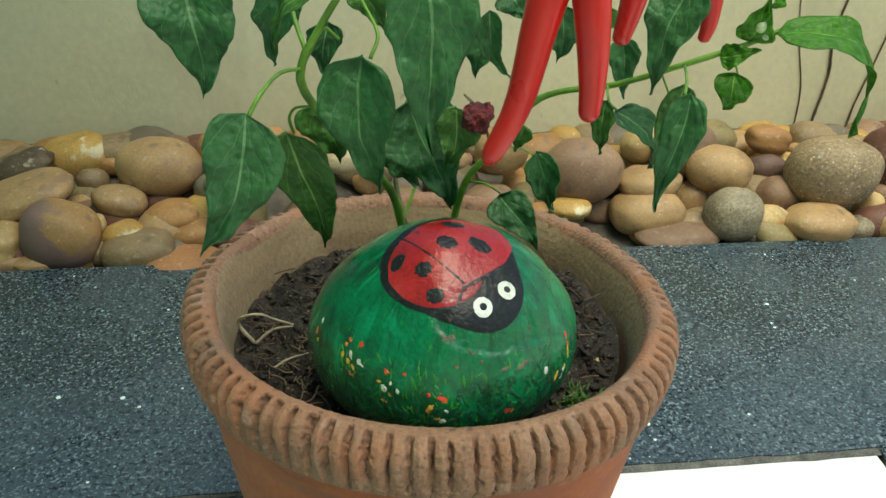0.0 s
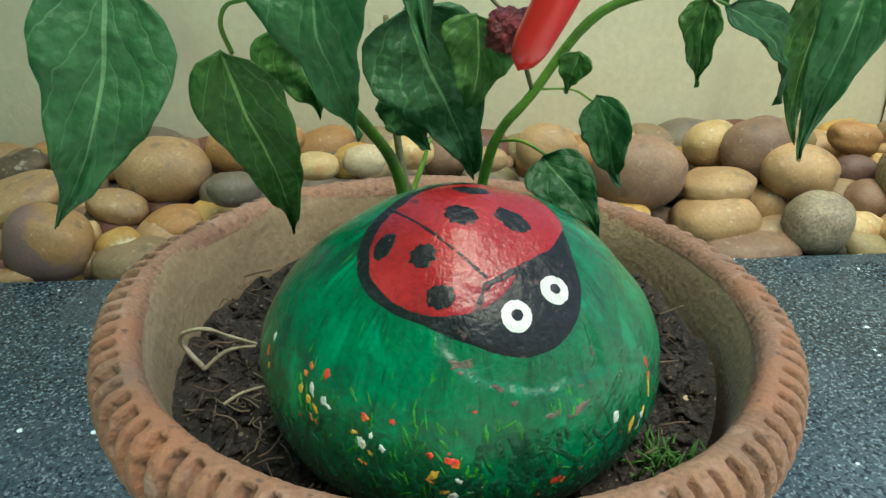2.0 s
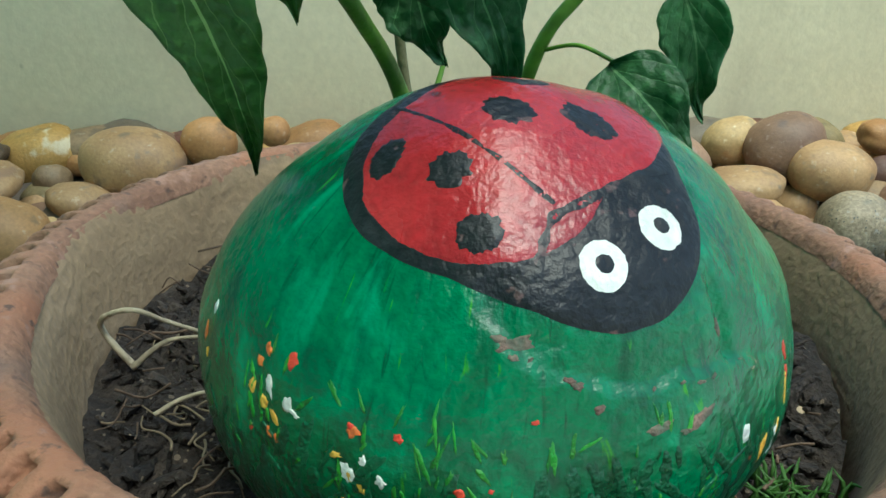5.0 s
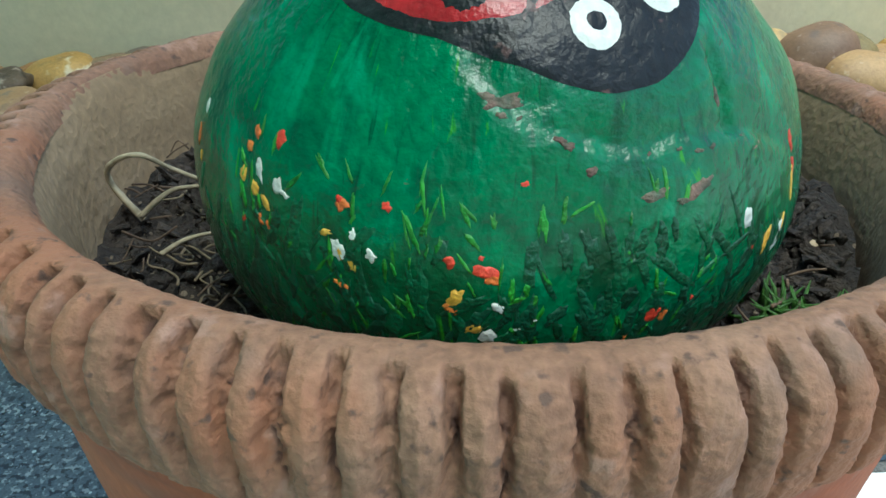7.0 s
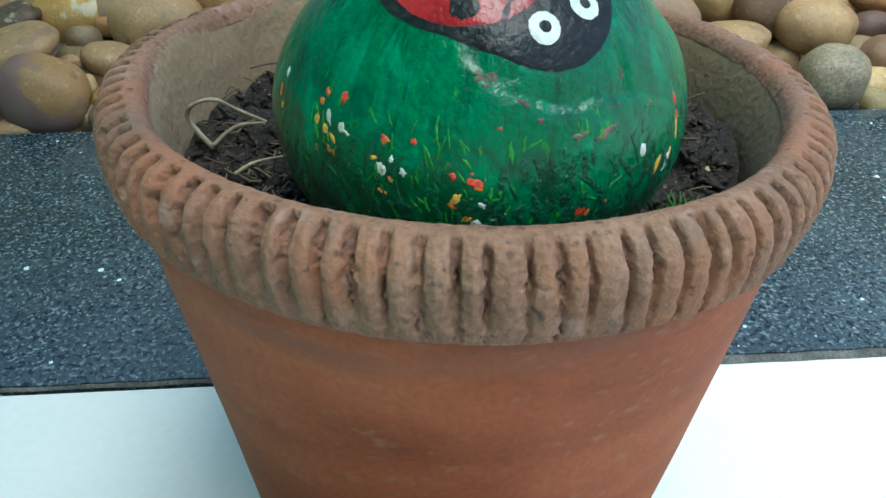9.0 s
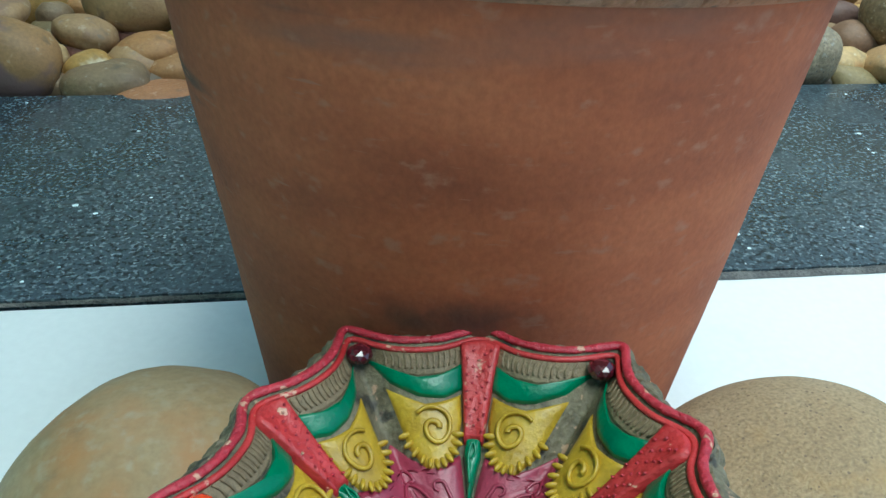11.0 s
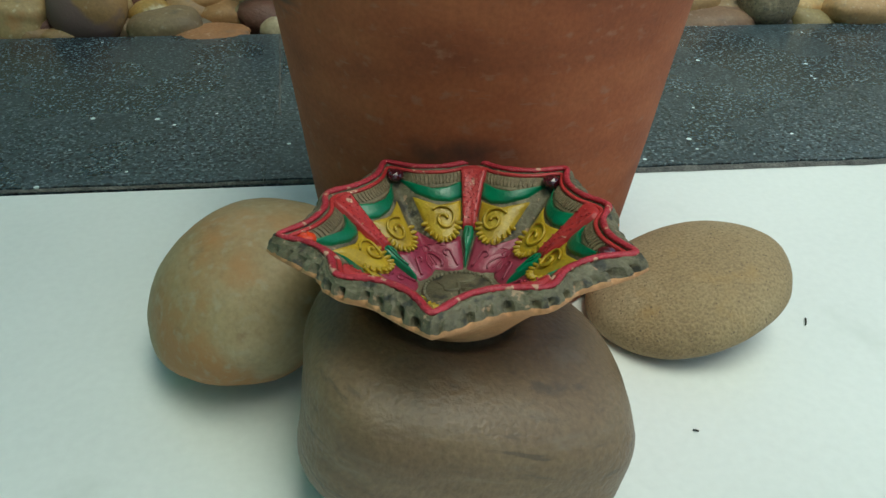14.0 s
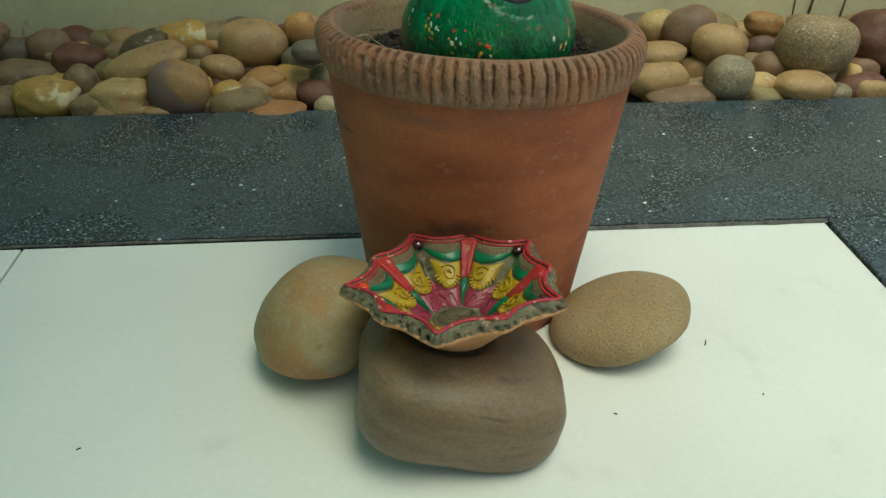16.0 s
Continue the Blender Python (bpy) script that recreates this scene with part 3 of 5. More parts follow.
border = tagged(empty("pavement"), "dark speckled granite border slabs round the white tiles", "granite border", kind="structure")
part("slab", rough_slab(-2.2, -0.0732, 0.5785, 0.898, 0.0035, ("y0",)), granite, border, smooth=False)
part("slab", rough_slab(-0.0730, 1.75, 0.5785, 0.898, 0.0035, ("y0",)), granite, border, smooth=False)
part("slab", rough_slab(0.4405, 0.780, -1.83, 0.577, 0.0035, ("x0",)), granite, border, smooth=False)
bm = bmesh.new()
rows = []
for k in range(420):
    x = -0.6 + 1.05 * k / 419
    w = 0.0018 + 0.0022 * max(0, noise.noise(Vector((x * 30, 0, 0)))) + (0.0038 if x > 0.15 else 0)
    rows.append([bm.verts.new((x, 0.5785 - w, 0.0003)), bm.verts.new((x, 0.5780 - w * 0.5, 0.0022 + 0.001 * noise.noise(Vector((x * 120, 1, 0))))), bm.verts.new((x, 0.5795, 0.0020))])
grid_faces(bm, rows)
part("trim", bm, granite_edge, border, "crumbling grey mortar along the granite edge")

bm = bmesh.new()
rows = []
for k in range(80):
    t = k / 79
    x, y = -0.0682 - 0.0124 * t + 0.0008 * noise.noise(Vector((t * 14, 0, 0))), 0.69 + 0.207 * t
    w = 0.0009 * (1 + 0.7 * noise.noise(Vector((t * 30, 3, 0))))
    rows.append([bm.verts.new((x - w, y, 0.0036)), bm.verts.new((x, y, 0.0040)), bm.verts.new((x + w, y, 0.0036))])
grid_faces(bm, rows)
part("trim", bm, granite_edge, border, "thin pale filled crack across the granite")

# unseen wall, added to block sky and throw green light from the left
tagged(part("wall_west", box(-0.90, -0.75, -2.15, 1.17, -0.04, 2.2), wall_green, smooth=False), "plain pale green side wall, unseen, added to darken and tint the left", "wall", kind="structure")
# unseen overhead blocker, added so sun and sky fade towards the left
tagged(part("ceiling", box(-0.90, 0.00, -2.15, 1.32, 2.2, 2.32), concrete, smooth=False), "plain concrete slab overhead, unseen, added to shade the left side", "ceiling", kind="structure")
wall = tagged(part("wall_north", box(-2.6, 2.6, 1.17, 1.32, -0.04, 0.45), plaster, smooth=False), "stained beige plastered garden wall", "wall", kind="structure")
tagged(part("wall_south", box(-2.6, 2.6, -2.3, -2.15, -0.04, 1.4), plaster, smooth=False), "plain beige wall across the patio", "wall", kind="structure")


def wall_root(pts, r):
    bm = tube(bmesh.new(), spline(pts, 8), lambda s: r * (1.1 - 0.5 * s), 7, 0.5)
    tagged(part("dried_root", bm, twig_mat), "thin dark dried root clinging to the plaster wall", "root", "dried roots on the wall")


wall_root([(0.684, 1.168, 0.0), (0.690, 1.168, 0.05), (0.694, 1.168, 0.107), (0.688, 1.168, 0.15), (0.692, 1.168, 0.208), (0.715, 1.168, 0.30), (0.72, 1.168, 0.42)], 0.0019)
wall_root([(0.742, 1.168, 0.0), (0.746, 1.168, 0.06), (0.757, 1.168, 0.12), (0.770, 1.168, 0.19), (0.80, 1.168, 0.30)], 0.0014)
wall_root([(0.664, 1.169, 0.0), (0.660, 1.169, 0.08), (0.640, 1.169, 0.15), (0.625, 1.169, 0.22), (0.62, 1.169, 0.34)], 0.0009)

# ---- pebble bed ----
bm = bmesh.new()
rows = []
for j in range(25):
    y = 0.8985 + (1.1695 - 0.8985) * j / 24
    rows.append([bm.verts.new((x, y, -0.022 + 0.05 * (y - 0.8985) / 0.271 + 0.006 * noise.noise(Vector((x * 20, y * 20, 0))))) for x in np.linspace(-2.2, 1.75, 200)])
grid_faces(bm, rows)
tagged(part("pebble_bed_soil", bm, earth), "dark damp soil under the pebbles", "soil", kind="stuff")


def pebble(at, radii, roll, material, label, power=2.2, amp=0.08, sub=4):
    if len(label.split()) < 4:
        label += " in the heap by the wall"
    m = stone_mesh(radii, power, 1.5 * amp, at[0] * 9 + at[2] * 31, sub)
    ob = part("pebble", m, material)
    ob.matrix_world = pose(*at, 0, -roll, 0)
    return tagged(ob, label, "pebble", "pebbles along the wall")


pebble((-0.3579, 0.9338, 0.0113), (0.0384, 0.0288, 0.0264), 0, stone_cream, 'cream-yellow angular pebble with orange stain', 2.8, 0.12)
pebble((-0.2828, 0.9394, 0.02), (0.0401, 0.0334, 0.0371), -20, stone_duo, 'large rounded pebble half tan and half purple-brown', 2.5, 0.05)
pebble((-0.4592, 0.9394, 0.0123), (0.0452, 0.0339, 0.0271), 0, stone_ochre, 'rough pitted ochre-yellow pebble', 2.4, 0.14)
pebble((-0.3345, 0.9898, 0.0412), (0.0583, 0.0437, 0.0202), 16, stone_tan, 'long smooth tan pebble lying aslant', 2.3, 0.06)
pebble((-0.194, 1.0402, 0.0501), (0.0486, 0.0364, 0.0340), -5, stone_tan, 'large smooth tan egg-shaped pebble on top of the heap', 2.2, 0.03)
pebble((-0.3549, 1.0626, 0.041), (0.0393, 0.0295, 0.0188), 25, stone_dark, 'dark mottled rough pebble against the wall', 2.2, 0.16)
pebble((-0.2328, 0.9954, 0.0298), (0.0300, 0.0225, 0.0165), -15, stone_tan, 'flat tan pebble tipped on its side', 2.2, 0.06)
pebble((-0.1732, 0.9786, 0.0157), (0.0338, 0.0254, 0.0189), 8, stone_orange, 'orange-tan flattened pebble', 2.2, 0.05)
pebble((-0.2226, 0.9506, 0.0087), (0.0239, 0.0179, 0.0177), 20, stone_ochre, 'yellow ochre pebble half buried', 2.2, 0.06)
pebble((-0.2044, 0.9338, 0.0019), (0.0397, 0.0298, 0.0191), 5, stone_grey, 'grey-brown smooth pebble', 2.4, 0.06)
pebble((-0.1402, 0.9674, 0.0002), (0.0323, 0.0242, 0.0165), 12, stone_olive, 'olive-grey wedge-shaped pebble', 2.3, 0.08)
pebble((-0.155, 0.9114, -0.0032), (0.0377, 0.0283, 0.0098), 2, stone_brick, 'flat broken orange brick fragment', 3.2, 0.12)
pebble((-0.1231, 1.0122, 0.0291), (0.0290, 0.0224, 0.0249), 0, stone_slate, 'dark slate-grey pebble', 2.5, 0.06)
pebble((-0.1248, 1.0626, 0.0617), (0.0271, 0.0222, 0.0246), 0, stone_orange, 'orange-brown rounded pebble against the wall', 2.2, 0.05)
pebble((-0.0917, 0.9842, 0.0118), (0.0231, 0.0236, 0.0262), 0, stone_olive, 'olive-green rounded pebble', 2.2, 0.06)
pebble((-0.4433, 1.0514, 0.0239), (0.0399, 0.03, 0.0237), -5, stone_brown, 'dark red-brown angular block of stone', 3.0, 0.1)
pebble((-0.5139, 1.0178, 0.0164), (0.0445, 0.0334, 0.0222), -5, stone_grey, 'grey-brown long pebble', 2.3, 0.1)
pebble((-0.4233, 0.9842, 0.0161), (0.0257, 0.0231, 0.0257), 0, stone_grey, 'small rough grey-brown pebble', 2.2, 0.12)
pebble((-0.2542, 0.9674, 0.0152), (0.0109, 0.0119, 0.0132), 0, stone_cream, 'tiny cream pebble wedged between larger ones', 2.2, 0.06)
pebble((-0.3971, 0.9226, 0.0056), (0.0261, 0.0196, 0.0172), 10, stone_grey, 'grey-tan pebble leaning on the granite edge', 2.3, 0.1)
pebble((-0.5085, 0.9282, 0.0085), (0.0193, 0.0188, 0.0209), 0, stone_grey, 'grey pebble at the granite edge', 2.3, 0.1)
pebble((-0.3092, 0.917, -0.0016), (0.0203, 0.0152, 0.0097), 0, stone_tan, 'small tan pebble at the granite edge', 2.2, 0.08)
pebble((-0.0858, 0.9226, -0.0023), (0.0184, 0.0144, 0.0160), 0, stone_pale, 'pale grey pebble beside the pot', 2.2, 0.1)
pebble((-0.2731, 1.0402, 0.0326), (0.0179, 0.0153, 0.0170), 0, stone_grey, 'dull grey-brown pebble at the back', 2.2, 0.1)
pebble((0.6021, 0.9674, 0.0566), (0.0551, 0.0413, 0.0415), 0, stone_concrete, 'large round grainy grey pebble like concrete', 2.4, 0.04)
pebble((0.4696, 0.9898, 0.0519), (0.0420, 0.0315, 0.0291), -8, stone_tan, 'smooth tan oval pebble', 2.2, 0.03)
pebble((0.438, 1.0234, 0.0619), (0.0395, 0.0326, 0.0362), 20, stone_mauve, 'mauve-brown oval pebble standing on edge', 2.2, 0.05)
pebble((0.3963, 1.0514, 0.06), (0.0302, 0.0226, 0.0251), 5, stone_cream, 'cream and brown speckled pebble', 2.2, 0.06)
pebble((0.3743, 0.9562, 0.015), (0.0447, 0.0335, 0.0263), 4, stone_tan, 'tan pebble split by a dark crack, lower half', 2.4, 0.05)
pebble((0.3802, 0.9786, 0.0434), (0.0384, 0.0288, 0.0168), 4, stone_tan, 'tan pebble split by a dark crack, upper half', 2.4, 0.05)
pebble((0.4027, 0.9338, 0.0011), (0.0522, 0.0392, 0.0143), 0, stone_mauve, 'flat mauve-brown pebble on the granite edge', 2.3, 0.08)
pebble((0.4674, 0.9282, 0.0239), (0.0328, 0.0288, 0.0321), 0, stone_granite, 'round speckled grey granite pebble with two dimples', 2.3, 0.05)
pebble((0.5162, 0.9394, 0.0055), (0.0239, 0.0201, 0.0223), 10, stone_cream, 'orange and cream pebble with a chipped face', 2.4, 0.14)
pebble((0.5634, 1.057, 0.0597), (0.0297, 0.0223, 0.0179), -8, stone_orange, 'small orange-tan faceted pebble on top of the heap', 2.6, 0.08)
pebble((0.5523, 1.0234, 0.0345), (0.0243, 0.0182, 0.0185), 0, stone_plum, 'dark plum pebble', 2.2, 0.05)
pebble((0.5515, 0.9786, 0.0182), (0.0319, 0.0239, 0.0245), -15, stone_mauve, 'mauve-brown pebble', 2.3, 0.06)
pebble((0.5744, 0.9226, 0.0113), (0.0418, 0.0313, 0.0213), -4, stone_tan, 'smooth bean-shaped tan pebble', 2.4, 0.06)
pebble((0.7034, 1.001, 0.0497), (0.0347, 0.0387, 0.0430), 0, stone_brown, 'dark purple-red rough stone', 2.3, 0.12)
pebble((0.6857, 0.973, 0.0156), (0.0221, 0.0177, 0.0197), 0, stone_mauve, 'small mauve-brown pebble', 2.3, 0.08)
pebble((0.6747, 0.9282, 0.0002), (0.0248, 0.0186, 0.0184), 0, stone_tan, 'squarish cream-tan pebble', 3.0, 0.06)
pebble((0.6601, 0.9618, 0.0074), (0.0115, 0.0206, 0.0228), -10, stone_cream, 'narrow cream pebble standing upright', 2.3, 0.08)
pebble((0.6354, 0.9338, -0.0061), (0.0217, 0.0163, 0.0169), 0, stone_granite, 'grey speckled pebble', 2.3, 0.08)
pebble((0.4414, 0.9898, 0.0098), (0.0214, 0.0229, 0.0255), 0, stone_tan, 'tan-brown pebble in the shade of larger ones', 2.3, 0.08)
pebble((0.2983, 0.9842, 0.0573), (0.0472, 0.0354, 0.0386), 0, stone_mauve, 'very large mauve-grey rounded pebble behind the pot', 2.2, 0.04)
pebble((0.2085, 1.0234, 0.0683), (0.0324, 0.0256, 0.0284), 0, stone_tan, 'tan-brown round pebble with a ringed face', 2.2, 0.05)
pebble((-0.0284, 0.9842, 0.0743), (0.0230, 0.0172, 0.0131), 0, stone_cream, 'cream flattened pebble', 2.3, 0.06)
pebble((0.0182, 1.0066, 0.0688), (0.0226, 0.0169, 0.0158), 0, stone_pale, 'pale cream rounded pebble', 2.2, 0.06)
pebble((-0.0618, 1.0626, 0.0722), (0.0149, 0.0134, 0.0149), 0, stone_orange, 'orange-brown pebble at the back', 2.2, 0.06)
pebble((0.0655, 1.029, 0.0679), (0.0261, 0.0195, 0.0174), 0, stone_cream, 'cream-tan pebble behind the stems', 2.2, 0.06)
pebble((0.1428, 0.9842, 0.076), (0.0192, 0.0144, 0.0126), 0, stone_tan, 'tan pebble behind the pot rim', 2.2, 0.06)
pebble((-0.1064, 0.9618, 0.0615), (0.0256, 0.0192, 0.0160), 0, stone_slate, 'dark grey rounded pebble behind the rim', 2.3, 0.06)
pebble((0.3804, 1.0122, 0.036), (0.0182, 0.0137, 0.0118), 0, stone_brick, 'small brick-orange pebble', 2.2, 0.06)
pebble((0.2786, 0.9506, 0.0264), (0.0248, 0.0186, 0.0110), 0, stone_ochre, 'yellow-brown pebble under the large mauve one', 2.3, 0.06)
fill_mats = [stone_grey, stone_tan, stone_mauve, stone_ochre, stone_olive, stone_slate, stone_orange, stone_brown]
rng = random.Random(4)
for i in range(150):
    y = rng.uniform(0.925, 1.13)
    x = rng.uniform(-0.71, 1.05)
    s = rng.uniform(0.016, 0.030)
    z = -0.016 + 0.05 * (y - 0.8985) / 0.271 + s * 0.25
    pebble((x, y, z), (s * rng.uniform(1.0, 1.4), s * rng.uniform(0.8, 1.1), s * rng.uniform(0.6, 0.85)), rng.uniform(-20, 20), fill_mats[i % 8], "small pebble half buried low in the heap", 2.3, 0.1, 3)
for i in range(44):
    x = rng.choice((rng.uniform(-0.71, -0.58), rng.uniform(0.74, 1.1)))
    y = rng.uniform(0.945, 1.10)
    s = rng.uniform(0.030, 0.048)
    pebble((x, y, 0.0 + 0.26 * (y - 0.925) + s * 0.3), (s * rng.uniform(1.0, 1.3), s, s * rng.uniform(0.65, 0.9)), rng.uniform(-20, 20), fill_mats[i % 8], "rounded garden pebble in the heap", 2.3, 0.08, 3)

for i in range(46):
    s = rng.uniform(0.024, 0.036)
    x, y = -0.70 + 1.75 * i / 45 + rng.uniform(-0.01, 0.01), rng.uniform(1.095, 1.13)
    pebble((x, y, 0.012 + s * 0.55), (s * rng.uniform(1.0, 1.3), s * 0.9, s * rng.uniform(0.7, 0.95)), rng.uniform(-20, 20), fill_mats[(i * 5 + 1) % 8], "rounded pebble at the foot of the plaster wall", 2.3, 0.09, 3)

# ---- clay pot ----
CX, CY = 0.0647, 0.4897
pot = tagged(empty("flower_pot", (CX, CY, 0.0)), "large round terracotta pot with a thumb-ridged weathered rim", "pot")
RIDGES = 92


def lathe(profile, n, warp=None):
    bm = bmesh.new()
    rows = []
    for r, z in profile:
        row = []
        for k in range(n):
            a = 2 * math.pi * k / n
            rr, zz = (r, z) if warp is None else warp(a, r, z)
            row.append(bm.verts.new(lean(rr * math.cos(a), rr * math.sin(a), zz)))
        rows.append(row)
    grid_faces(bm, rows, True)
    return bm


def lean(x, y, z):
    """The hand-thrown pot leans: its mouth dips to the back and a little to one side."""
    k = z / 0.2155
    w = 1 + 0.0163 * k
    return x * w + 0.0023 * k, y * w + 0.0021 * k, z + min(k, 1.0) * (-0.0081 - 0.0358 * x * w - 0.064 * y * w)


def body_warp(a, r, z):
    d = Vector((math.cos(a), math.sin(a), z * 9))
    return r * (1 + 0.006 * noise.noise(d * 1.6) + 0.0012 * noise.noise(Vector((0, 0, z * 160)))), z


prof = [(0.0, 0.001), (0.078, 0.0)] + [(0.0894 + 0.0262 * s, 0.002 + 0.2140 * s) for s in np.linspace(0, 1, 40)]
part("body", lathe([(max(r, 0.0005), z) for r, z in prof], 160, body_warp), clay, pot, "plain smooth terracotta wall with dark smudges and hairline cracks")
part("inner_wall", lathe([(0.1085, 0.2450), (0.1066, 0.2425), (0.1046, 0.238), (0.1018, 0.226), (0.0998, 0.21), (0.097, 0.185)], 160, body_warp), clay_inside, pot, "soil-stained inner wall of the pot")


def rim_warp(a, r, z):
    wob = 0.0013 * noise.noise(Vector((math.cos(a) * 2, math.sin(a) * 2, z * 4)))
    if r < 0.1125 or z < 0.2155:
        groove_depth.append(0.0)
        return r + wob + 0.0004 * noise.noise(Vector((math.cos(a) * 50, math.sin(a) * 50, z * 300))), z
    h = (z - 0.2155) / 0.029
    right, left = max(0.0, math.cos(a)) ** 0.8, max(0.0, -math.cos(a)) ** 0.7
    q = Vector((math.cos(a), math.sin(a), 0))
    ph = a * RIDGES / (2 * math.pi) + (0.06 + 0.50 * right) * h + 0.30 * noise.noise(q * 14 + Vector((0, 0, 2))) + 0.05 * noise.noise(q * 40 + Vector((0, 0, h * 5)))
    one, u = math.floor(ph), (ph % 1.0) - 0.5
    va, vb, vc = (noise.noise(Vector((one * 0.71, 4.2, k))) for k in (0.3, 5.1, 9.7))
    ragged = 0.11 * noise.noise(Vector((one * 2.3, h * 7, 1))) + 0.05 * noise.noise(Vector((one * 2.3, h * 22, 4)))
    # a thumb mark with a square ledge at its top, a torn crack below, a rounded ridge between two marks
    wide = 0.08 + 0.27 * left + 0.20 * right + 0.09 * vb
    ledge = 1.02 + 0.05 * vc + 0.20 * max(left, right)
    inside = min(1.0, max(0.0, (wide - abs(u) + ragged) / 0.07))
    mark = inside * min(1.0, max(0.0, (ledge - h) / 0.035)) * (0.22 + 0.78 * min(1.0, max(0.0, (h - 0.30) / 0.5))) * min(1.0, max(0.0, h / 0.10))
    torn = math.exp(-((u - 0.5 * wide * vb + 2.2 * ragged) / 0.045) ** 2) * min(1.0, max(0.0, (ledge - 0.06 - h) / 0.08)) * max(0.0, 0.45 + 1.3 * noise.noise(Vector((one * 1.7, h * 3.2, 6))))
    soft = max(0.0, 1 - 2 * abs(u)) ** 1.4 * min(1.0, max(0.0, (ledge + 0.08 - h) / 0.20)) * min(1.0, max(0.0, (h - 0.05) / 0.35))
    edge = min(1.0, max(0.0, (r - 0.1152 + 0.0024 * max(left, right) - 0.0006 * vc) / 0.0012))
    grain = 0.00035 * noise.noise(q * 60 + Vector((0, 0, z * 400))) + (0.00022 + 0.0006 * inside * mark) * noise.noise(q * 190 + Vector((0, 0, z * 1300)))
    cut = edge * ((0.0024 + 0.0010 * va + 0.0014 * left + 0.0007 * right) * mark + 0.0018 * torn + 0.0016 * soft)
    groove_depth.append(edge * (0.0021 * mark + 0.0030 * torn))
    top = max(0.0, min(1.0, (h - 0.66) / 0.3))
    return r + wob - cut * (1 - 0.30 * top) + grain, z - 0.75 * cut * top


rim_prof = [(0.1150, 0.2146), (0.1172, 0.2150), (0.1184, 0.2158), (0.1196, 0.2172), (0.1205, 0.2192), (0.1211, 0.2214), (0.1216, 0.2236), (0.1220, 0.2258), (0.1224, 0.2282), (0.1227, 0.2306), (0.1228, 0.2330), (0.1227, 0.2354), (0.1223, 0.2376), (0.1216, 0.2397), (0.1207, 0.2416), (0.1195, 0.2432), (0.1181, 0.2445), (0.1165, 0.2454), (0.1148, 0.2460), (0.1132, 0.2463), (0.1116, 0.2464), (0.1100, 0.2462), (0.1084, 0.2456), (0.1072, 0.2445), (0.1062, 0.2428), (0.1054, 0.2405)]
fine_prof = []
for (r0, z0), (r1, z1) in zip(rim_prof, rim_prof[1:]):
    k = 3 if r0 > 0.1175 else 1
    fine_prof += [(r0 + (r1 - r0) * q / k, z0 + (z1 - z0) * q / k) for q in range(k)]
fine_prof.append(rim_prof[-1])
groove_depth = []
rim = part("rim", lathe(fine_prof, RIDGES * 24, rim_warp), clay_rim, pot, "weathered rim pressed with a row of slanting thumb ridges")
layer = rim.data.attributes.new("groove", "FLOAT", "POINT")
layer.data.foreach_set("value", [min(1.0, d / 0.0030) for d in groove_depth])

# soil
bm = bmesh.new()
rows = []
for j in range(61):
    r = 0.0992 * j / 60
    row = []
    for k in range(150):
        a = 2 * math.pi * k / 150
        x, y = r * math.cos(a), r * math.sin(a)
        q = Vector((x, y, 0))
        z = 0.2075 + 0.006 * noise.noise(q * 30) + 0.0045 * noise.noise(q * 90) + 0.003 * noise.noise(q * 220) + 0.004 * max(0, x / 0.097)
        row.append(bm.verts.new((x + CX, y + CY, z)))
    rows.append(row)
grid_faces(bm, rows, True)
tagged(part("potting_soil", bm, soil_mat), "dark crumbly potting soil filling the pot", "soil", kind="stuff")
bm = bmesh.new()
for i in range(2900):
    a, r = rng.uniform(0, 6.283), 0.0955 * math.sqrt(rng.random())
    s = rng.uniform(0.0009, 0.0038)
    q = Vector((r * math.cos(a), r * math.sin(a), 0))
    z = 0.2075 + 0.006 * noise.noise(q * 30) + 0.0045 * noise.noise(q * 90) + 0.003 * noise.noise(q * 220) + 0.004 * max(0, q.x / 0.097)
    g = bmesh.ops.create_icosphere(bm, subdivisions=1, radius=s, matrix=pose(q.x + CX, q.y + CY, z + s * 0.2, rng.uniform(-50, 50), rng.uniform(-50, 50), rng.uniform(0, 360)) @ Matrix.Diagonal((rng.uniform(0.8, 2.4), rng.uniform(0.5, 1), rng.uniform(0.2, 0.6), 1)))
    for v in g["verts"]:
        v.co += v.co.normalized() * s * 0.5 * noise.noise(v.co * 900)
tagged(part("soil_crumbs", bm, soil_mat, smooth=False), "loose dark crumbs and clods on the potting soil", "soil crumbs", kind="stuff")
bm = bmesh.new()
for i in range(170):
    a, r = rng.uniform(0, 6.283), 0.095 * math.sqrt(rng.random())
    x, y, t = r * math.cos(a) + CX, r * math.sin(a) + CY, rng.uniform(0, 6.283)
    ln = rng.uniform(0.002, 0.007)
    p = [Vector((x + math.cos(t) * ln * s, y + math.sin(t) * ln * s, 0.2125 + 0.004 * rng.random())) for s in (-1, 0, 1)]
    tube(bm, spline(p, 3), rng.uniform(0.0002, 0.0005), 4)
tagged(part("root_fibres", bm, twig_mat), "fine dry root fibres and bark bits strewn on the soil", "root fibres", kind="stuff")


def dry_strand(pts, r, label):
    tagged(part("dry_strand", tube(bmesh.new(), spline(pts, 8), lambda s: r * (1 - 0.5 * s), 7, 0.25), root_mat), label, "dry root", "dry strands on the soil")


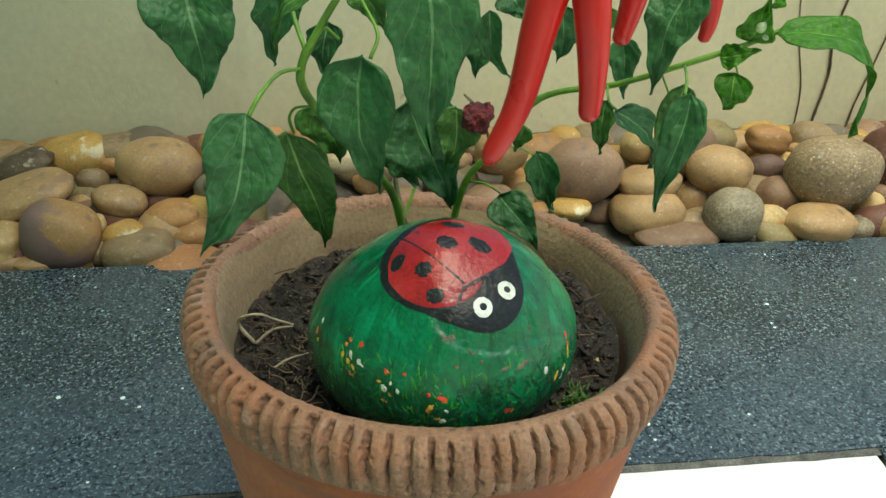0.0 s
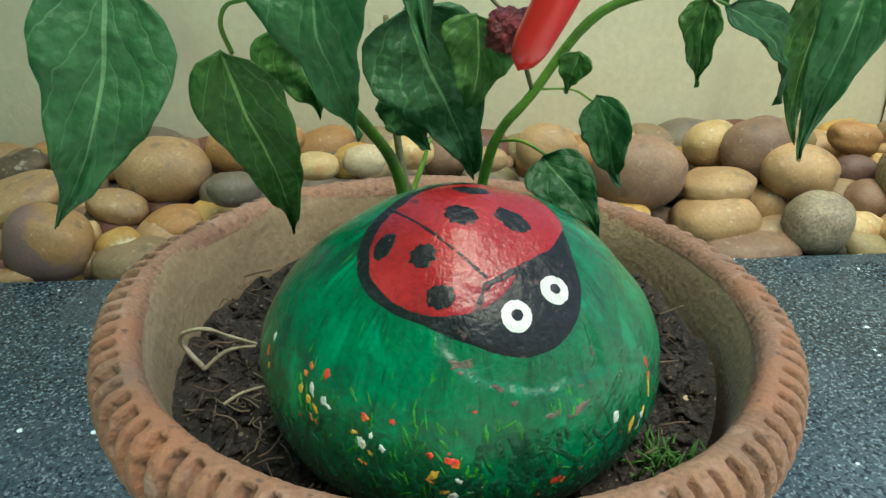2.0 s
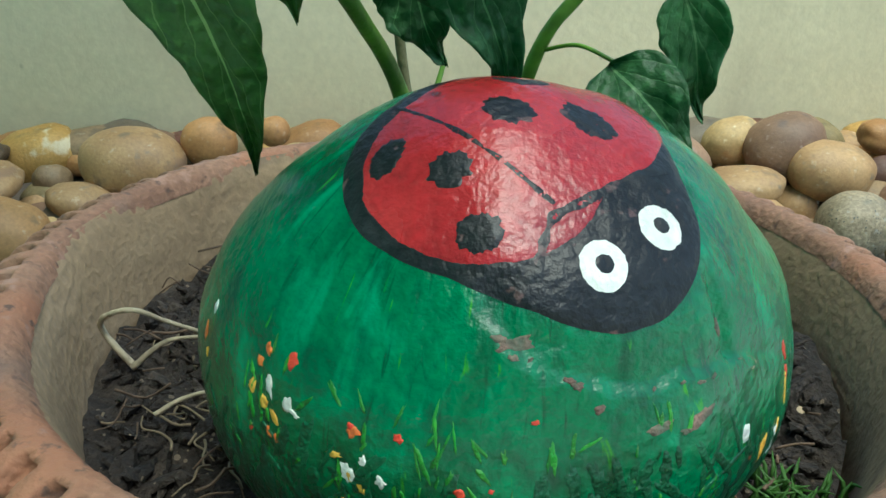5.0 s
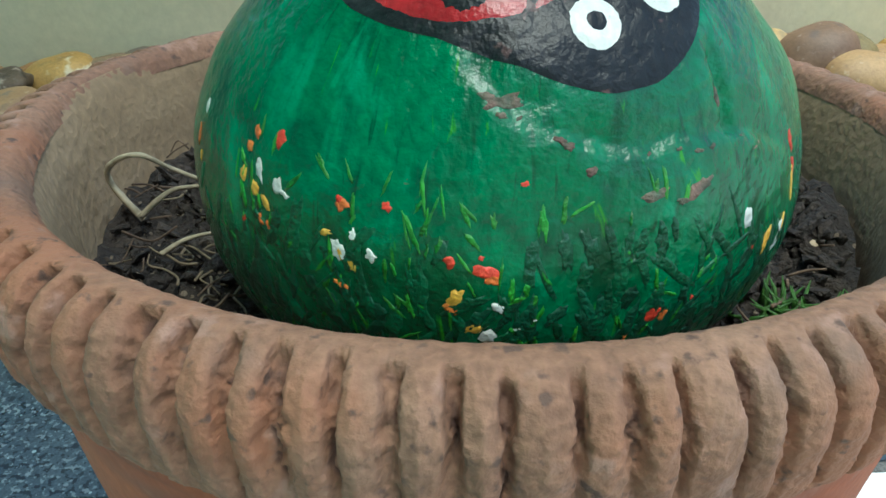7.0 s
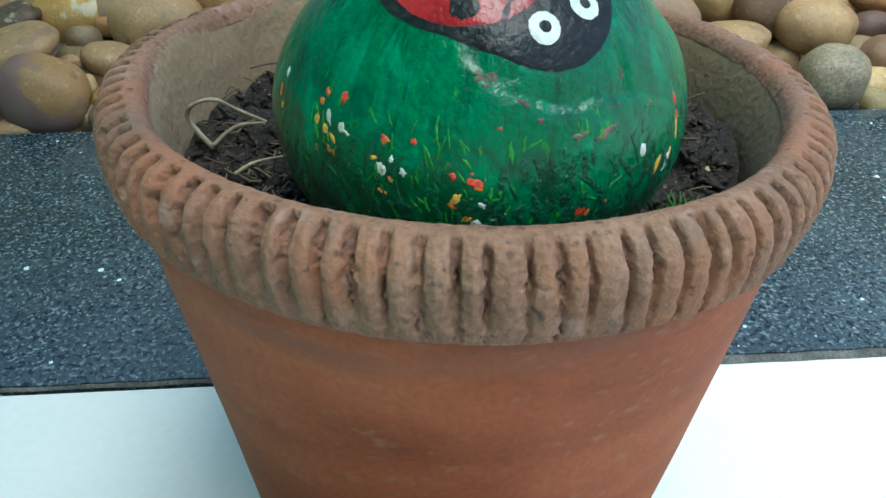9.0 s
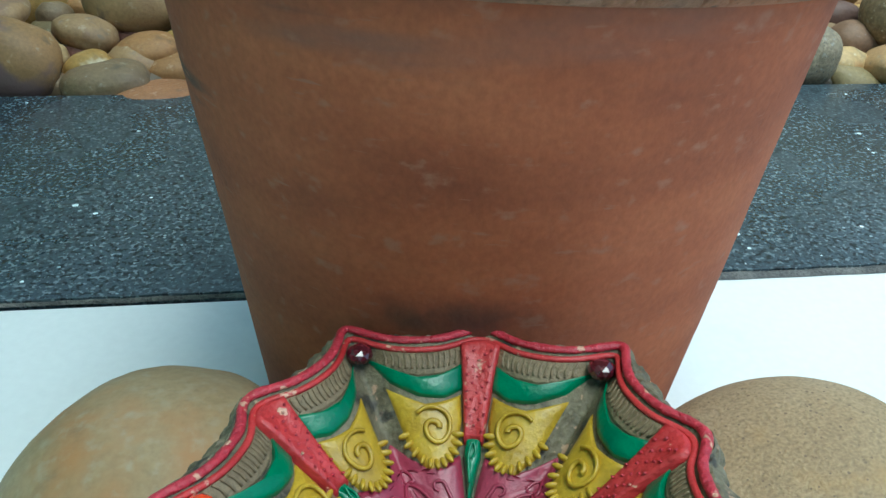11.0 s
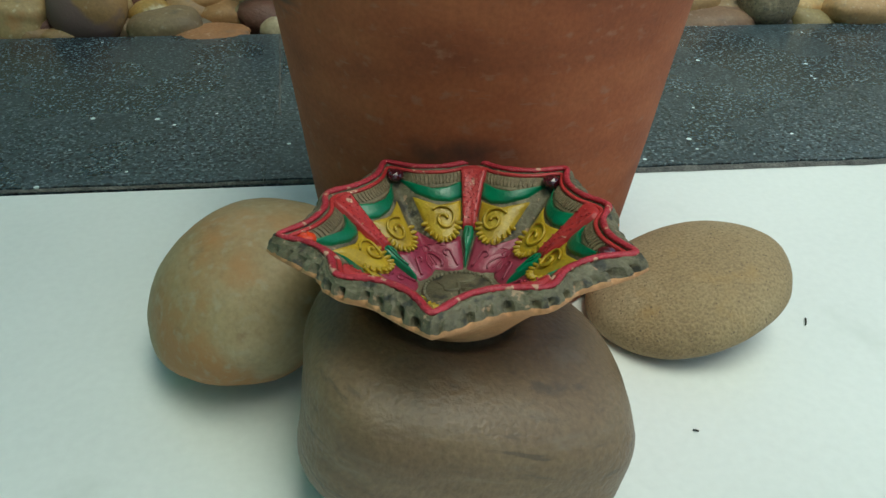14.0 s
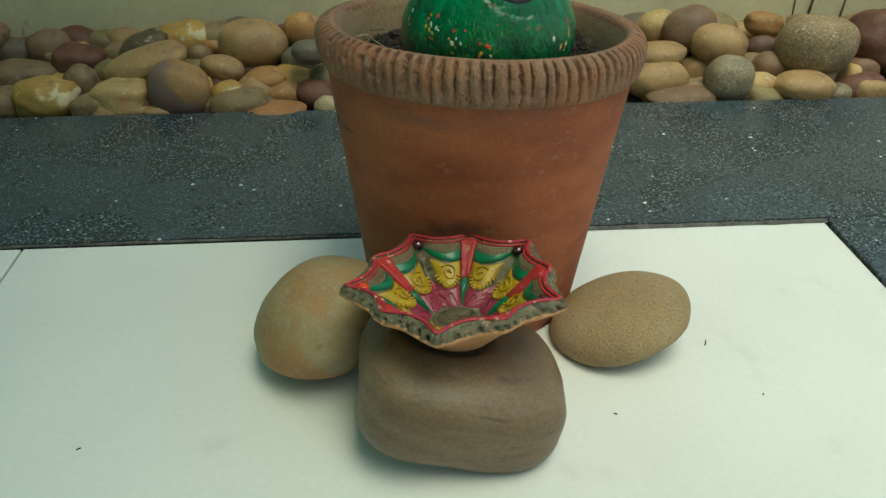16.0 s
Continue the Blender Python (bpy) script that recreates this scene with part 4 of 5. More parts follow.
dry_strand([(-0.024, 0.488, 0.209), (-0.031, 0.490, 0.219), (-0.029, 0.487, 0.226), (-0.0195, 0.482, 0.231), (-0.0124, 0.4855, 0.225), (-0.004, 0.490, 0.218)], 0.0010, "pale dry root looping up out of the soil")
dry_strand([(-0.0227, 0.4822, 0.213), (-0.014, 0.485, 0.219), (-0.004, 0.4875, 0.219)], 0.0009, "reddish dry twig lying on the soil")
bm = bmesh.new()
for i in range(34):
    x, y, t = 0.004 + rng.gauss(0, 0.013), 0.470 + rng.gauss(0, 0.017), rng.uniform(0, 6.283)
    p = [Vector((x, y, 0.2085 + 0.003 * rng.random()))]
    for k in range(4):
        t += rng.gauss(0, 0.7)
        p.append(p[-1] + Vector((0.0035 * math.cos(t), 0.0035 * math.sin(t), rng.gauss(0.0006, 0.0010))))
    tube(bm, spline(p, 4), lambda q: 0.0004 * (1 - 0.5 * q), 5)
tagged(part("straw_fibres", bm, straw_mat), "curly straw-coloured root fibres matted on the soil", "root fibres", kind="stuff")
dry_strand([(-0.012, 0.462, 0.2135), (-0.005, 0.465, 0.216), (0.004, 0.470, 0.215)], 0.0007, "short straw-coloured root on the soil")
bm = bmesh.new()
for i in range(60):
    a = rng.uniform(0, 6.283)
    x, y = 0.130 + rng.gauss(0, 0.006), 0.426 + rng.gauss(0, 0.004)
    p = [Vector((x, y, 0.210)), Vector((x + 0.002 * math.cos(a), y + 0.002 * math.sin(a), 0.2145)), Vector((x + 0.005 * math.cos(a), y + 0.005 * math.sin(a), 0.2160))]
    tube(bm, p, lambda s: 0.0008 * (1.1 - s), 4)
tagged(part("moss_tuft", bm, leaf_mid), "small tuft of green moss on the soil", "moss", kind="stuff")
bm = stone_mesh((0.0022, 0.0018, 0.0014), 2.2, 0.1, 3, 2)
grit = part("grit", bm, stone_pale)
grit.location = (0.1455, 0.4544, 0.2135)
tagged(grit, "single pale grit pebble on the dark soil", "grit")

# ---- painted stone ----
SC = Vector((0.0666, 0.4404, 0.2444))
SR, SP, SYAW = Vector((0.0603, 0.0480, 0.0570)), 1.76, -0.066


def stone_point(d, lift=0.0):
    """Surface of the painted stone in the direction d from its middle."""
    d = d.normalized()
    cy, sy = math.cos(SYAW), math.sin(SYAW)
    q = Vector((d.x * cy + d.y * sy, -d.x * sy + d.y * cy, d.z))
    h, pw = (SR.z, 1.835) if d.z > 0 else (0.050, 2.0)
    flat = (abs(q.x / SR.x) ** SP + abs(q.y / SR.y) ** SP) ** (1 / SP)
    r = (flat ** pw + abs(q.z / h) ** pw) ** (-1 / pw)
    r += 0.0010 * noise.noise(d * 2.2) + 0.0004 * noise.noise(d * 6) + 0.00012 * noise.noise(d * 24)
    # broken ledge across the front, and a crease that climbs from its end
    az, el = math.degrees(math.atan2(d.x, -d.y)), math.degrees(math.asin(max(-1, min(1, d.z))))
    if -15 < az < 67 and el > 5:
        line = float(np.interp(az, (-15.0, -8.9, -3.5, 8.3, 19.0, 32.2, 46.5, 52.9, 60.5, 67.1), (41.4, 38.7, 33.9, 28.8, 25.6, 24.5, 22.4, 20.5, 15.3, 11.5)))
        up = el - line + 1.3 * noise.noise(Vector((az * 0.16, 1.5, 0))) + 0.6 * noise.noise(Vector((az * 0.6, 5.5, 0)))
        span = min(1.0, (az + 15) / 8) * min(1.0, (67 - az) / 6)
        dent = max(0.0, min(1.0, (up + 1.0) / 2.6)) * max(0.0, 1 - max(0.0, up) / 11)
        r -= (0.0011 + 0.0006 * noise.noise(Vector((az * 0.1, el * 0.1, 3)))) * span * dent
        side = az - (47.7 - 0.03 * (el - 25.5)) + 0.8 * noise.noise(Vector((el * 0.3, 2, 0)))
        if 22.5 < el < 41:
            r -= 0.0015 * math.exp(-(side / 1.4) ** 2) * min(1, (41 - el) / 5)
    if d.z > 0.4:
        r -= 0.0007 * math.exp(-((az - 0.2) / 5.5) ** 2 - ((el - 36.3) / 2.2) ** 2)
    return d * (r + lift)


painted = tagged(empty("painted_stone", SC), "stone painted glossy green with a red ladybird, set in the pot", "painted stone")
bm = bmesh.new()
bmesh.ops.create_icosphere(bm, subdivisions=7, radius=1)
for v in bm.verts:
    v.co = stone_point(v.co)
part("stone_body", bm, stone_green, painted, "streaky green paint with darker brush marks and chips")
D0 = Vector((0.0220, -0.4633, 0.8859))
E1, E2 = Vector((0.9305, -0.0277, 0.0228)), Vector((-0.0179, 0.6686, 0.6035))


def harmonic(c):
    return lambda a: c[0] + sum(c[2 * k - 1] * math.cos(k * a) + c[2 * k] * math.sin(k * a) for k in range(1, len(c) // 2 + 1))


def paint(name, centre, shape, material, lift, label="", parent=None, rings=10, n=72, rag=0.03, seed=0.0):
    """A thin coat of paint that follows the stone: shape gives its reach by angle, in the ladybird's plane."""
    bm = bmesh.new()
    rows = []
    for j in range(rings + 1):
        t = j / rings
        row = []
        for k in range(n):
            a = 2 * math.pi * k / n
            r = shape(a) * (1 + rag * noise.noise(Vector((math.cos(a) * 5 + seed, math.sin(a) * 5, seed))))
            p = D0 + E1 * (centre[0] + r * t * math.cos(a)) + E2 * (centre[1] + r * t * math.sin(a))
            row.append(bm.verts.new(stone_point(p, lift - (0 if t < 0.999 else 0.00018))))
            if j == 0:
                break
        rows.append(row)
    for k in range(n):
        bm.faces.new((rows[0][0], rows[1][k], rows[1][(k + 1) % n]))
    grid_faces(bm, rows[1:], True)
    bmesh.ops.recalc_face_normals(bm, faces=bm.faces[:])
    return part(name, bm, material, parent or painted, label)


def oval(a, b, turn=0.0):
    t0 = radians(turn)
    return lambda t: a * b / math.hypot(b * math.cos(t - t0), a * math.sin(t - t0))


paint("ladybird_outline", (0.05, 0.25), harmonic([0.736, 0.007, 0.064, -0.035, 0.0, -0.075, -0.026]), paint_black, 0.00026, "black painted head and outline of the ladybird", None, 22, 120, 0.02)
paint("ladybird_shell", (0.0, 0.25), harmonic([0.594, 0.0, 0.155, -0.014, 0.144, -0.038, 0.021]), paint_crimson, 0.00036, "crimson painted wing cases of the ladybird", None, 22, 120, 0.03, 2.0)
for i, (a, b, ra, rb, turn) in enumerate(((-0.497, 0.242, 0.105, 0.075, 60), (-0.262, 0.106, 0.082, 0.078, 0), (-0.183, -0.136, 0.085, 0.072, 0), (0.056, 0.73, 0.115, 0.14, 70), (-0.04, 0.369, 0.095, 0.11, 50), (0.27, 0.387, 0.13, 0.10, -35))):
    paint("spot", (a, b), oval(ra, rb, turn), paint_black, 0.00040, "", None, 8, 48, 0.28, i * 1.7)


def stripe(pts, w, material, lift, name, label=""):
    """A brushed line on the stone through points of the ladybird's plane."""
    line = spline([(a, b, 0) for a, b in pts], 10)
    bm = bmesh.new()
    rows = []
    for i, p in enumerate(line):
        t = (line[min(i + 1, len(line) - 1)] - line[max(i - 1, 0)]).normalized()
        s = Vector((-t.y, t.x, 0))
        wid = w * (1 + 0.7 * noise.noise(p * 17))
        rows.append([bm.verts.new(stone_point(D0 + E1 * q.x + E2 * q.y, lf)) for q, lf in ((p - s * wid, lift - 0.00005), (p - s * wid * 0.6, lift), (p + s * wid * 0.6, lift), (p + s * wid, lift - 0.00005))])
    grid_faces(bm, rows)
    bmesh.ops.recalc_face_normals(bm, faces=bm.faces[:])
    return part(name, bm, material, painted, label)


stripe(((-0.50, 0.60), (-0.33, 0.40), (-0.188, 0.224), (-0.011, 0.03), (0.062, -0.042)), 0.013, paint_black, 0.00037, "wing_line", "black line between the wing cases")
stripe(((0.62, 0.24), (0.42, 0.135), (0.297, 0.066), (0.17, -0.02), (0.06, -0.083), (0.02, -0.16), (-0.02, -0.26), (-0.085, -0.33)), 0.020, paint_black, 0.00038, "neck_line", "smeared black line behind the head")
for c, t in (((0.208, -0.245), 0.0), ((0.463, -0.077), 2.0)):
    eye = paint("eye", c, oval(0.088 if t == 0 else 0.10, 0.088), paint_white, 0.00046, "white painted eye ring", None, 6, 40, 0.08, t)
    paint("pupil", (c[0], c[1] + 0.005), oval(0.042, 0.038), paint_black, 0.00056, "", eye, 3, 24, 0.12, t + 1)


def paint_dab(az, el, w, h, turn, material):
    """A blob of thick paint on the stone at an azimuth and elevation."""
    a, e = radians(az), radians(el)
    d = Vector((math.sin(a) * math.cos(e), -math.cos(a) * math.cos(e), math.sin(e)))
    side = Vector((math.cos(a), math.sin(a), 0))
    up = side.cross(d) * -1
    p0 = stone_point(d)
    ct, st = math.cos(radians(turn)), math.sin(radians(turn))
    bm = bmesh.new()
    n, rows = 16, []
    for t, lift in ((0.55, 0.00016), (0.88, 0.00013), (1.0, 0.0)):
        row = []
        for k in range(n):
            q = 2 * math.pi * k / n
            j = 1 + 0.75 * noise.noise(Vector((math.cos(q) * 1.9 + az, math.sin(q) * 1.9, el)))
            x, y = w * t * j * math.cos(q), h * t * j * math.sin(q)
            row.append(bm.verts.new(stone_point(p0 + side * (x * ct - y * st) + up * (x * st + y * ct), lift)))
        rows.append(row)
    grid_faces(bm, rows, True)
    bm.faces.new(rows[0])
    bmesh.ops.recalc_face_normals(bm, faces=bm.faces[:])
    part("paint_dab", bm, material, painted)


paint_dab(-51.3, 23.3, 0.0010, 0.0014, 0, paint_red)
paint_dab(-58.4, 22.2, 0.0007, 0.0012, 20, paint_orange)
paint_dab(-60.0, 19.0, 0.0008, 0.0010, 0, paint_orange)
paint_dab(-60.9, 13.6, 0.0008, 0.0012, 0, paint_yellow)
paint_dab(-56.1, 16.0, 0.0008, 0.0019, 15, paint_white)
paint_dab(-57.1, 12.1, 0.0010, 0.0013, 20, paint_yellow)
paint_dab(-54.1, 10.3, 0.0007, 0.0014, 35, paint_yellow)
paint_dab(-50.9, 14.5, 0.0010, 0.0014, 0, paint_white)
paint_dab(-48.9, 13.6, 0.0012, 0.0005, -15, paint_white)
paint_dab(-59.7, 4.9, 0.0006, 0.0007, 0, paint_red)
paint_dab(-55.2, 6.3, 0.0007, 0.0012, 30, paint_orange)
paint_dab(-52.9, 5.6, 0.0005, 0.0011, 30, paint_orange)
paint_dab(-35.4, 15.2, 0.0011, 0.0011, 20, paint_orange)
paint_dab(-36.1, 16.0, 0.0006, 0.0007, 0, paint_red)
paint_dab(-39.2, 8.9, 0.0013, 0.0006, 15, paint_yellow)
paint_dab(-32.8, 10.0, 0.0007, 0.0011, 0, paint_white)
paint_dab(-36.1, 6.1, 0.0012, 0.0020, 15, paint_white)
paint_dab(-35.8, 5.7, 0.0007, 0.0012, 10, paint_yellow)
paint_dab(-33.2, 3.5, 0.0009, 0.0013, 35, paint_yellow)
paint_dab(-28.8, 6.6, 0.0009, 0.0010, 0, paint_white)
paint_dab(-35.9, -1.6, 0.0014, 0.0006, -15, paint_orange)
paint_dab(-26.0, 16.6, 0.0009, 0.0007, 20, paint_red)
paint_dab(-13.8, 8.0, 0.0008, 0.0011, 25, paint_red)
paint_dab(-6.8, 6.3, 0.0018, 0.0012, -10, paint_red)
paint_dab(-5.8, 5.0, 0.0009, 0.0010, 0, paint_orange)
paint_dab(-12.5, 0.3, 0.0011, 0.0021, -25, paint_yellow)
paint_dab(-13.5, -2.2, 0.0013, 0.0009, -20, paint_orange)
paint_dab(-4.4, -1.4, 0.0014, 0.0010, -30, paint_white)
paint_dab(-9.6, -6.5, 0.0016, 0.0012, 0, paint_yellow)
paint_dab(-6.7, -8.6, 0.0020, 0.0013, -15, paint_white)
paint_dab(-1.0, -6.7, 0.0011, 0.0004, 0, paint_white)
paint_dab(2.1, -4.8, 0.0006, 0.0004, 0, paint_white)
paint_dab(26.9, -7.7, 0.0019, 0.0014, 0, paint_red)
paint_dab(29.3, -8.9, 0.0010, 0.0017, 10, paint_orange)
paint_dab(21.5, -13.1, 0.0004, 0.0009, 0, paint_orange)
paint_dab(56.7, -2.5, 0.0008, 0.0030, -25, paint_yellow)
paint_dab(50.1, 5.2, 0.0013, 0.0019, 0, paint_white)
paint_dab(61.6, -3.0, 0.0011, 0.0027, -25, paint_white)
paint_dab(52.0, -1.6, 0.0005, 0.0006, 0, paint_red)
paint_dab(63.0, -1.2, 0.0005, 0.0022, -20, paint_yellow)
paint_dab(67.5, 13.7, 0.0006, 0.0021, 0, paint_red)
paint_dab(68.0, 8.5, 0.0006, 0.0016, 0, paint_red)
paint_dab(67.2, 5.1, 0.0004, 0.0033, -5, paint_yellow)
paint_dab(-79.6, 19.2, 0.0005, 0.0013, 0, paint_white)
paint_dab(-81.1, 13.0, 0.0007, 0.0022, 0, paint_orange)
paint_dab(-79.0, 9.7, 0.0005, 0.0011, 0, paint_yellow)
paint_dab(35.5, -6.6, 0.0004, 0.0004, 0, paint_red)
paint_dab(-8.0, 9.0, 0.0004, 0.0004, 0, paint_red)
paint_dab(-0.1, 22.3, 0.0006, 0.0004, 0, paint_red)


def brush_strokes(count, az, el, w, h, material, seed):
    """Short upright strokes of a small brush, scattered over a stretch of the stone."""
    r = random.Random(seed)
    for _ in range(count):
        paint_dab(r.uniform(*az), r.uniform(*el), r.uniform(*w), r.uniform(*h), r.gauss(0, 28), material)


brush_strokes(170, (-80, 80), (-28, -2), (0.0005, 0.0013), (0.0015, 0.0055), paint_deep, 1)
paint_forest = shade("forest_green_stroke", [(0.3, (0.005, 0.070, 0.026)), (0.7, (0.007, 0.105, 0.038))], 200, 0.32, 0.5, 800, coat=0.2, spread=0.3)
brush_strokes(110, (-78, 78), (-16, 10), (0.0005, 0.0014), (0.0018, 0.0055), paint_forest, 5)
brush_strokes(60, (-66, 4), (-14, 24), (0.0002, 0.0005), (0.0010, 0.0032), paint_grass, 6)
brush_strokes(44, (-62, 40), (-18, 20), (0.0002, 0.00045), (0.0007, 0.0024), paint_grass, 3)
ledge = random.Random(8)
for k in range(12):
    az = ledge.uniform(-9, 62)
    el = float(np.interp(az, (-8.9, -3.5, 8.3, 19.0, 32.2, 46.5, 52.9, 60.5), (38.7, 33.9, 28.8, 25.6, 24.5, 22.4, 20.5, 15.3))) + ledge.gauss(-0.2, 1.0)
    s = ledge.uniform(0.0002, 0.0009)
    paint_dab(az, el, s * 1.5, s * 0.7, ledge.uniform(-25, 25), paint_chip)
for az, el, w, h in ((25.9, 17.5, 0.0022, 0.0009), (35.1, 16.4, 0.0028, 0.0010), (31.3, 14.8, 0.0012, 0.0006), (-4.6, 36.3, 0.0030, 0.0010), (12.9, 23.5, 0.0009, 0.0006), (45.3, 29.6, 0.0008, 0.0014)):
    paint_dab(az, el, w, h, 12, paint_chip)

# ---- chilli plant ----
plant = tagged(empty("chilli_plant", (0.062, 0.522, 0.2075)), "chilli plant with drooping green leaves and ripe red fruit", "plant")
ROOT = Vector(plant.location)


def pepper_leaf(base, tip, width, material, bend=0.1, face=0.0, fold=0.2):
    """One blade from base to tip; face turns it about its length, fold makes the trough along the midrib."""
    b, t = Vector(base) - ROOT, Vector(tip) - ROOT
    axis = t - b
    ln = axis.length
    axis.normalize()
    view = Vector((0.0, -0.86, 0.5))
    nrm = (view - axis * view.dot(axis)).normalized()
    side = axis.cross(nrm)
    nrm, side = nrm * math.cos(face) + side * math.sin(face), side * math.cos(face) - nrm * math.sin(face)
    seed = b.x * 91 + b.z * 57
    bm = bmesh.new()
    uv = bm.loops.layers.uv.new("UVMap")
    n, m = 30, 16
    where, rows = {}, []
    for i in range(n + 1):
        s = i / n
        w = 0.5 * width * (math.sin(math.pi * min(1, s ** 0.52)) ** 0.95 * (1 - 0.55 * s) * 1.24 + 0.012)
        c = b + axis * (ln * s) + nrm * (bend * ln * (math.sin(math.pi * s) * 0.9 - 0.5 * s * s)) + side * (0.05 * ln * math.sin(s * 4 + seed))
        row = []
        for j in range(m + 1):
            v = 2 * j / m - 1
            wave = 0.10 * width * noise.noise(Vector((s * 5 + seed, v * 1.5, seed))) + 0.035 * width * noise.noise(Vector((s * 14 + seed, v * 4.5, seed))) + 0.085 * width * v * v * math.sin(s * 15 + seed + (2 if v > 0 else 0)) * (0.5 + s)
            notch = 1 + 0.10 * noise.noise(Vector((s * 11, seed, v)))
            p = c + side * (v * w * notch) + nrm * (fold * w * abs(v) ** 1.4 + wave)
            q = bm.verts.new(p)
            where[q] = (j / m, s)
            row.append(q)
        rows.append(row)
    grid_faces(bm, rows)
    for f in bm.faces:
        for lp in f.loops:
            lp[uv].uv = where[lp.vert]
    ob = part("leaf", bm, material, plant)
    thick = ob.modifiers.new("thickness", "SOLIDIFY")
    thick.thickness = 0.0003
    return ob


def plant_stem(name, pts, r0, r1, material):
    p = spline([Vector(q) - ROOT for q in pts], 7)
    knots = lambda s: 0.64 * (r0 + (r1 - r0) * s) * (1 + 0.12 * max(0, math.sin(s * 19)) ** 6)
    part(name, tube(bmesh.new(), p, knots, 10, 0.12), material, plant)


def chilli(pts, r, label):
    p = spline([Vector(q) - ROOT for q in pts], 12)
    prof = lambda s: r * (1.0 - 0.50 * s) * (1 if s < 0.9 else max(0.02, math.sqrt(max(0, 1 - ((s - 0.9) / 0.1) ** 2))))
    part("chilli_fruit", tube(bmesh.new(), p, prof, 24, 0.015), chilli_red, plant, label)


def wrinkled_fruit(at, r):
    bm = stone_mesh((r * 0.82, r * 0.82, r * 0.9), 2.2, 0.35, 5, 5)
    for v in bm.verts:
        v.co *= 1 + 0.20 * noise.noise(v.co * 500) + 0.08 * noise.noise(v.co * 1300)
    bmesh.ops.translate(bm, verts=bm.verts, vec=Vector(at) - ROOT)
    part("dried_fruit", bm, fruit_dry, plant, "shrivelled dark red fruit on a bent stalk")


plant_stem("stem", [(0.0630, 0.524, 0.200), (0.0585, 0.517, 0.235), (0.0530, 0.508, 0.2635)], 0.0040, 0.0034, stem_green)
plant_stem("stem", [(0.0630, 0.526, 0.200), (0.0585, 0.520, 0.235), (0.0540, 0.514, 0.2630)], 0.0028, 0.0025, stem_woody)
plant_stem("stem", [(0.0660, 0.525, 0.200), (0.0700, 0.519, 0.235), (0.0730, 0.511, 0.2630)], 0.0032, 0.0029, stem_green)
plant_stem('stem', [(0.053, 0.508, 0.2635), (0.0464, 0.499, 0.2892), (0.0271, 0.466, 0.3279), (0.0128, 0.449, 0.3552), (0.0112, 0.446, 0.3677), (0.0174, 0.449, 0.3794), (0.0262, 0.451, 0.3931)], 0.0034, 0.0021, stem_green)
plant_stem('stem', [(0.0546, 0.514, 0.2617), (0.0507, 0.516, 0.282), (0.0486, 0.516, 0.3067), (0.0475, 0.511, 0.3318)], 0.0025, 0.0016, stem_woody)
plant_stem('stem', [(0.0789, 0.511, 0.2625), (0.0832, 0.498, 0.2931), (0.094, 0.494, 0.3101), (0.1134, 0.489, 0.3376), (0.1414, 0.471, 0.3502), (0.1623, 0.454, 0.3643), (0.1878, 0.448, 0.3757), (0.2011, 0.446, 0.3833)], 0.0029, 0.0015, stem_green)
plant_stem('branch', [(0.0536, 0.516, 0.2623), (0.0586, 0.521, 0.2727), (0.0625, 0.526, 0.2831)], 0.0018, 0.0011, stem_green)
plant_stem('branch', [(0.0138, 0.448, 0.3713), (0.0089, 0.461, 0.3824), (0.0083, 0.466, 0.3916)], 0.0014, 0.0013, stem_green)
plant_stem('branch', [(0.0255, 0.456, 0.3752), (0.0195, 0.451, 0.3809), (0.0139, 0.448, 0.3724)], 0.0010, 0.0013, stem_green)
plant_stem('petiole', [(0.0112, 0.446, 0.3673), (0.0045, 0.431, 0.3708), (-0.0009, 0.416, 0.3692), (-0.0052, 0.411, 0.3632)], 0.0010, 0.0013, stem_green)
plant_stem('petiole', [(0.0132, 0.451, 0.3507), (0.0072, 0.456, 0.348), (0.0043, 0.461, 0.3417), (0.0053, 0.466, 0.3332)], 0.0008, 0.0011, stem_green)
plant_stem('petiole', [(0.084, 0.498, 0.2925), (0.0907, 0.489, 0.2959), (0.0981, 0.481, 0.2938)], 0.0008, 0.0008, stem_green)
plant_stem('petiole', [(0.0966, 0.494, 0.3118), (0.1076, 0.495, 0.311), (0.115, 0.496, 0.3063)], 0.0006, 0.0006, stem_green)
plant_stem('petiole', [(0.1628, 0.454, 0.364), (0.1544, 0.431, 0.3666), (0.1456, 0.411, 0.368)], 0.0009, 0.0010, stem_green)
plant_stem('petiole', [(0.1381, 0.472, 0.3494), (0.1342, 0.456, 0.3485), (0.1349, 0.447, 0.3481)], 0.0008, 0.0008, stem_green)
plant_stem('petiole', [(0.1555, 0.459, 0.3596), (0.1618, 0.461, 0.3486), (0.1656, 0.461, 0.3409)], 0.0007, 0.0007, stem_green)
plant_stem('petiole', [(0.1765, 0.451, 0.3697), (0.1836, 0.454, 0.3647), (0.1872, 0.456, 0.3592)], 0.0006, 0.0006, stem_green)
plant_stem('petiole', [(0.1888, 0.448, 0.3762), (0.1922, 0.441, 0.3813)], 0.0006, 0.0006, stem_bright)
plant_stem('petiole', [(0.0342, 0.451, 0.3911), (0.0394, 0.441, 0.3816), (0.0364, 0.436, 0.3741)], 0.0009, 0.0012, stem_green)
plant_stem('petiole', [(0.0939, 0.494, 0.3118), (0.0854, 0.481, 0.3346), (0.0773, 0.476, 0.3449), (0.0815, 0.471, 0.3412)], 0.0012, 0.0006, stem_woody)
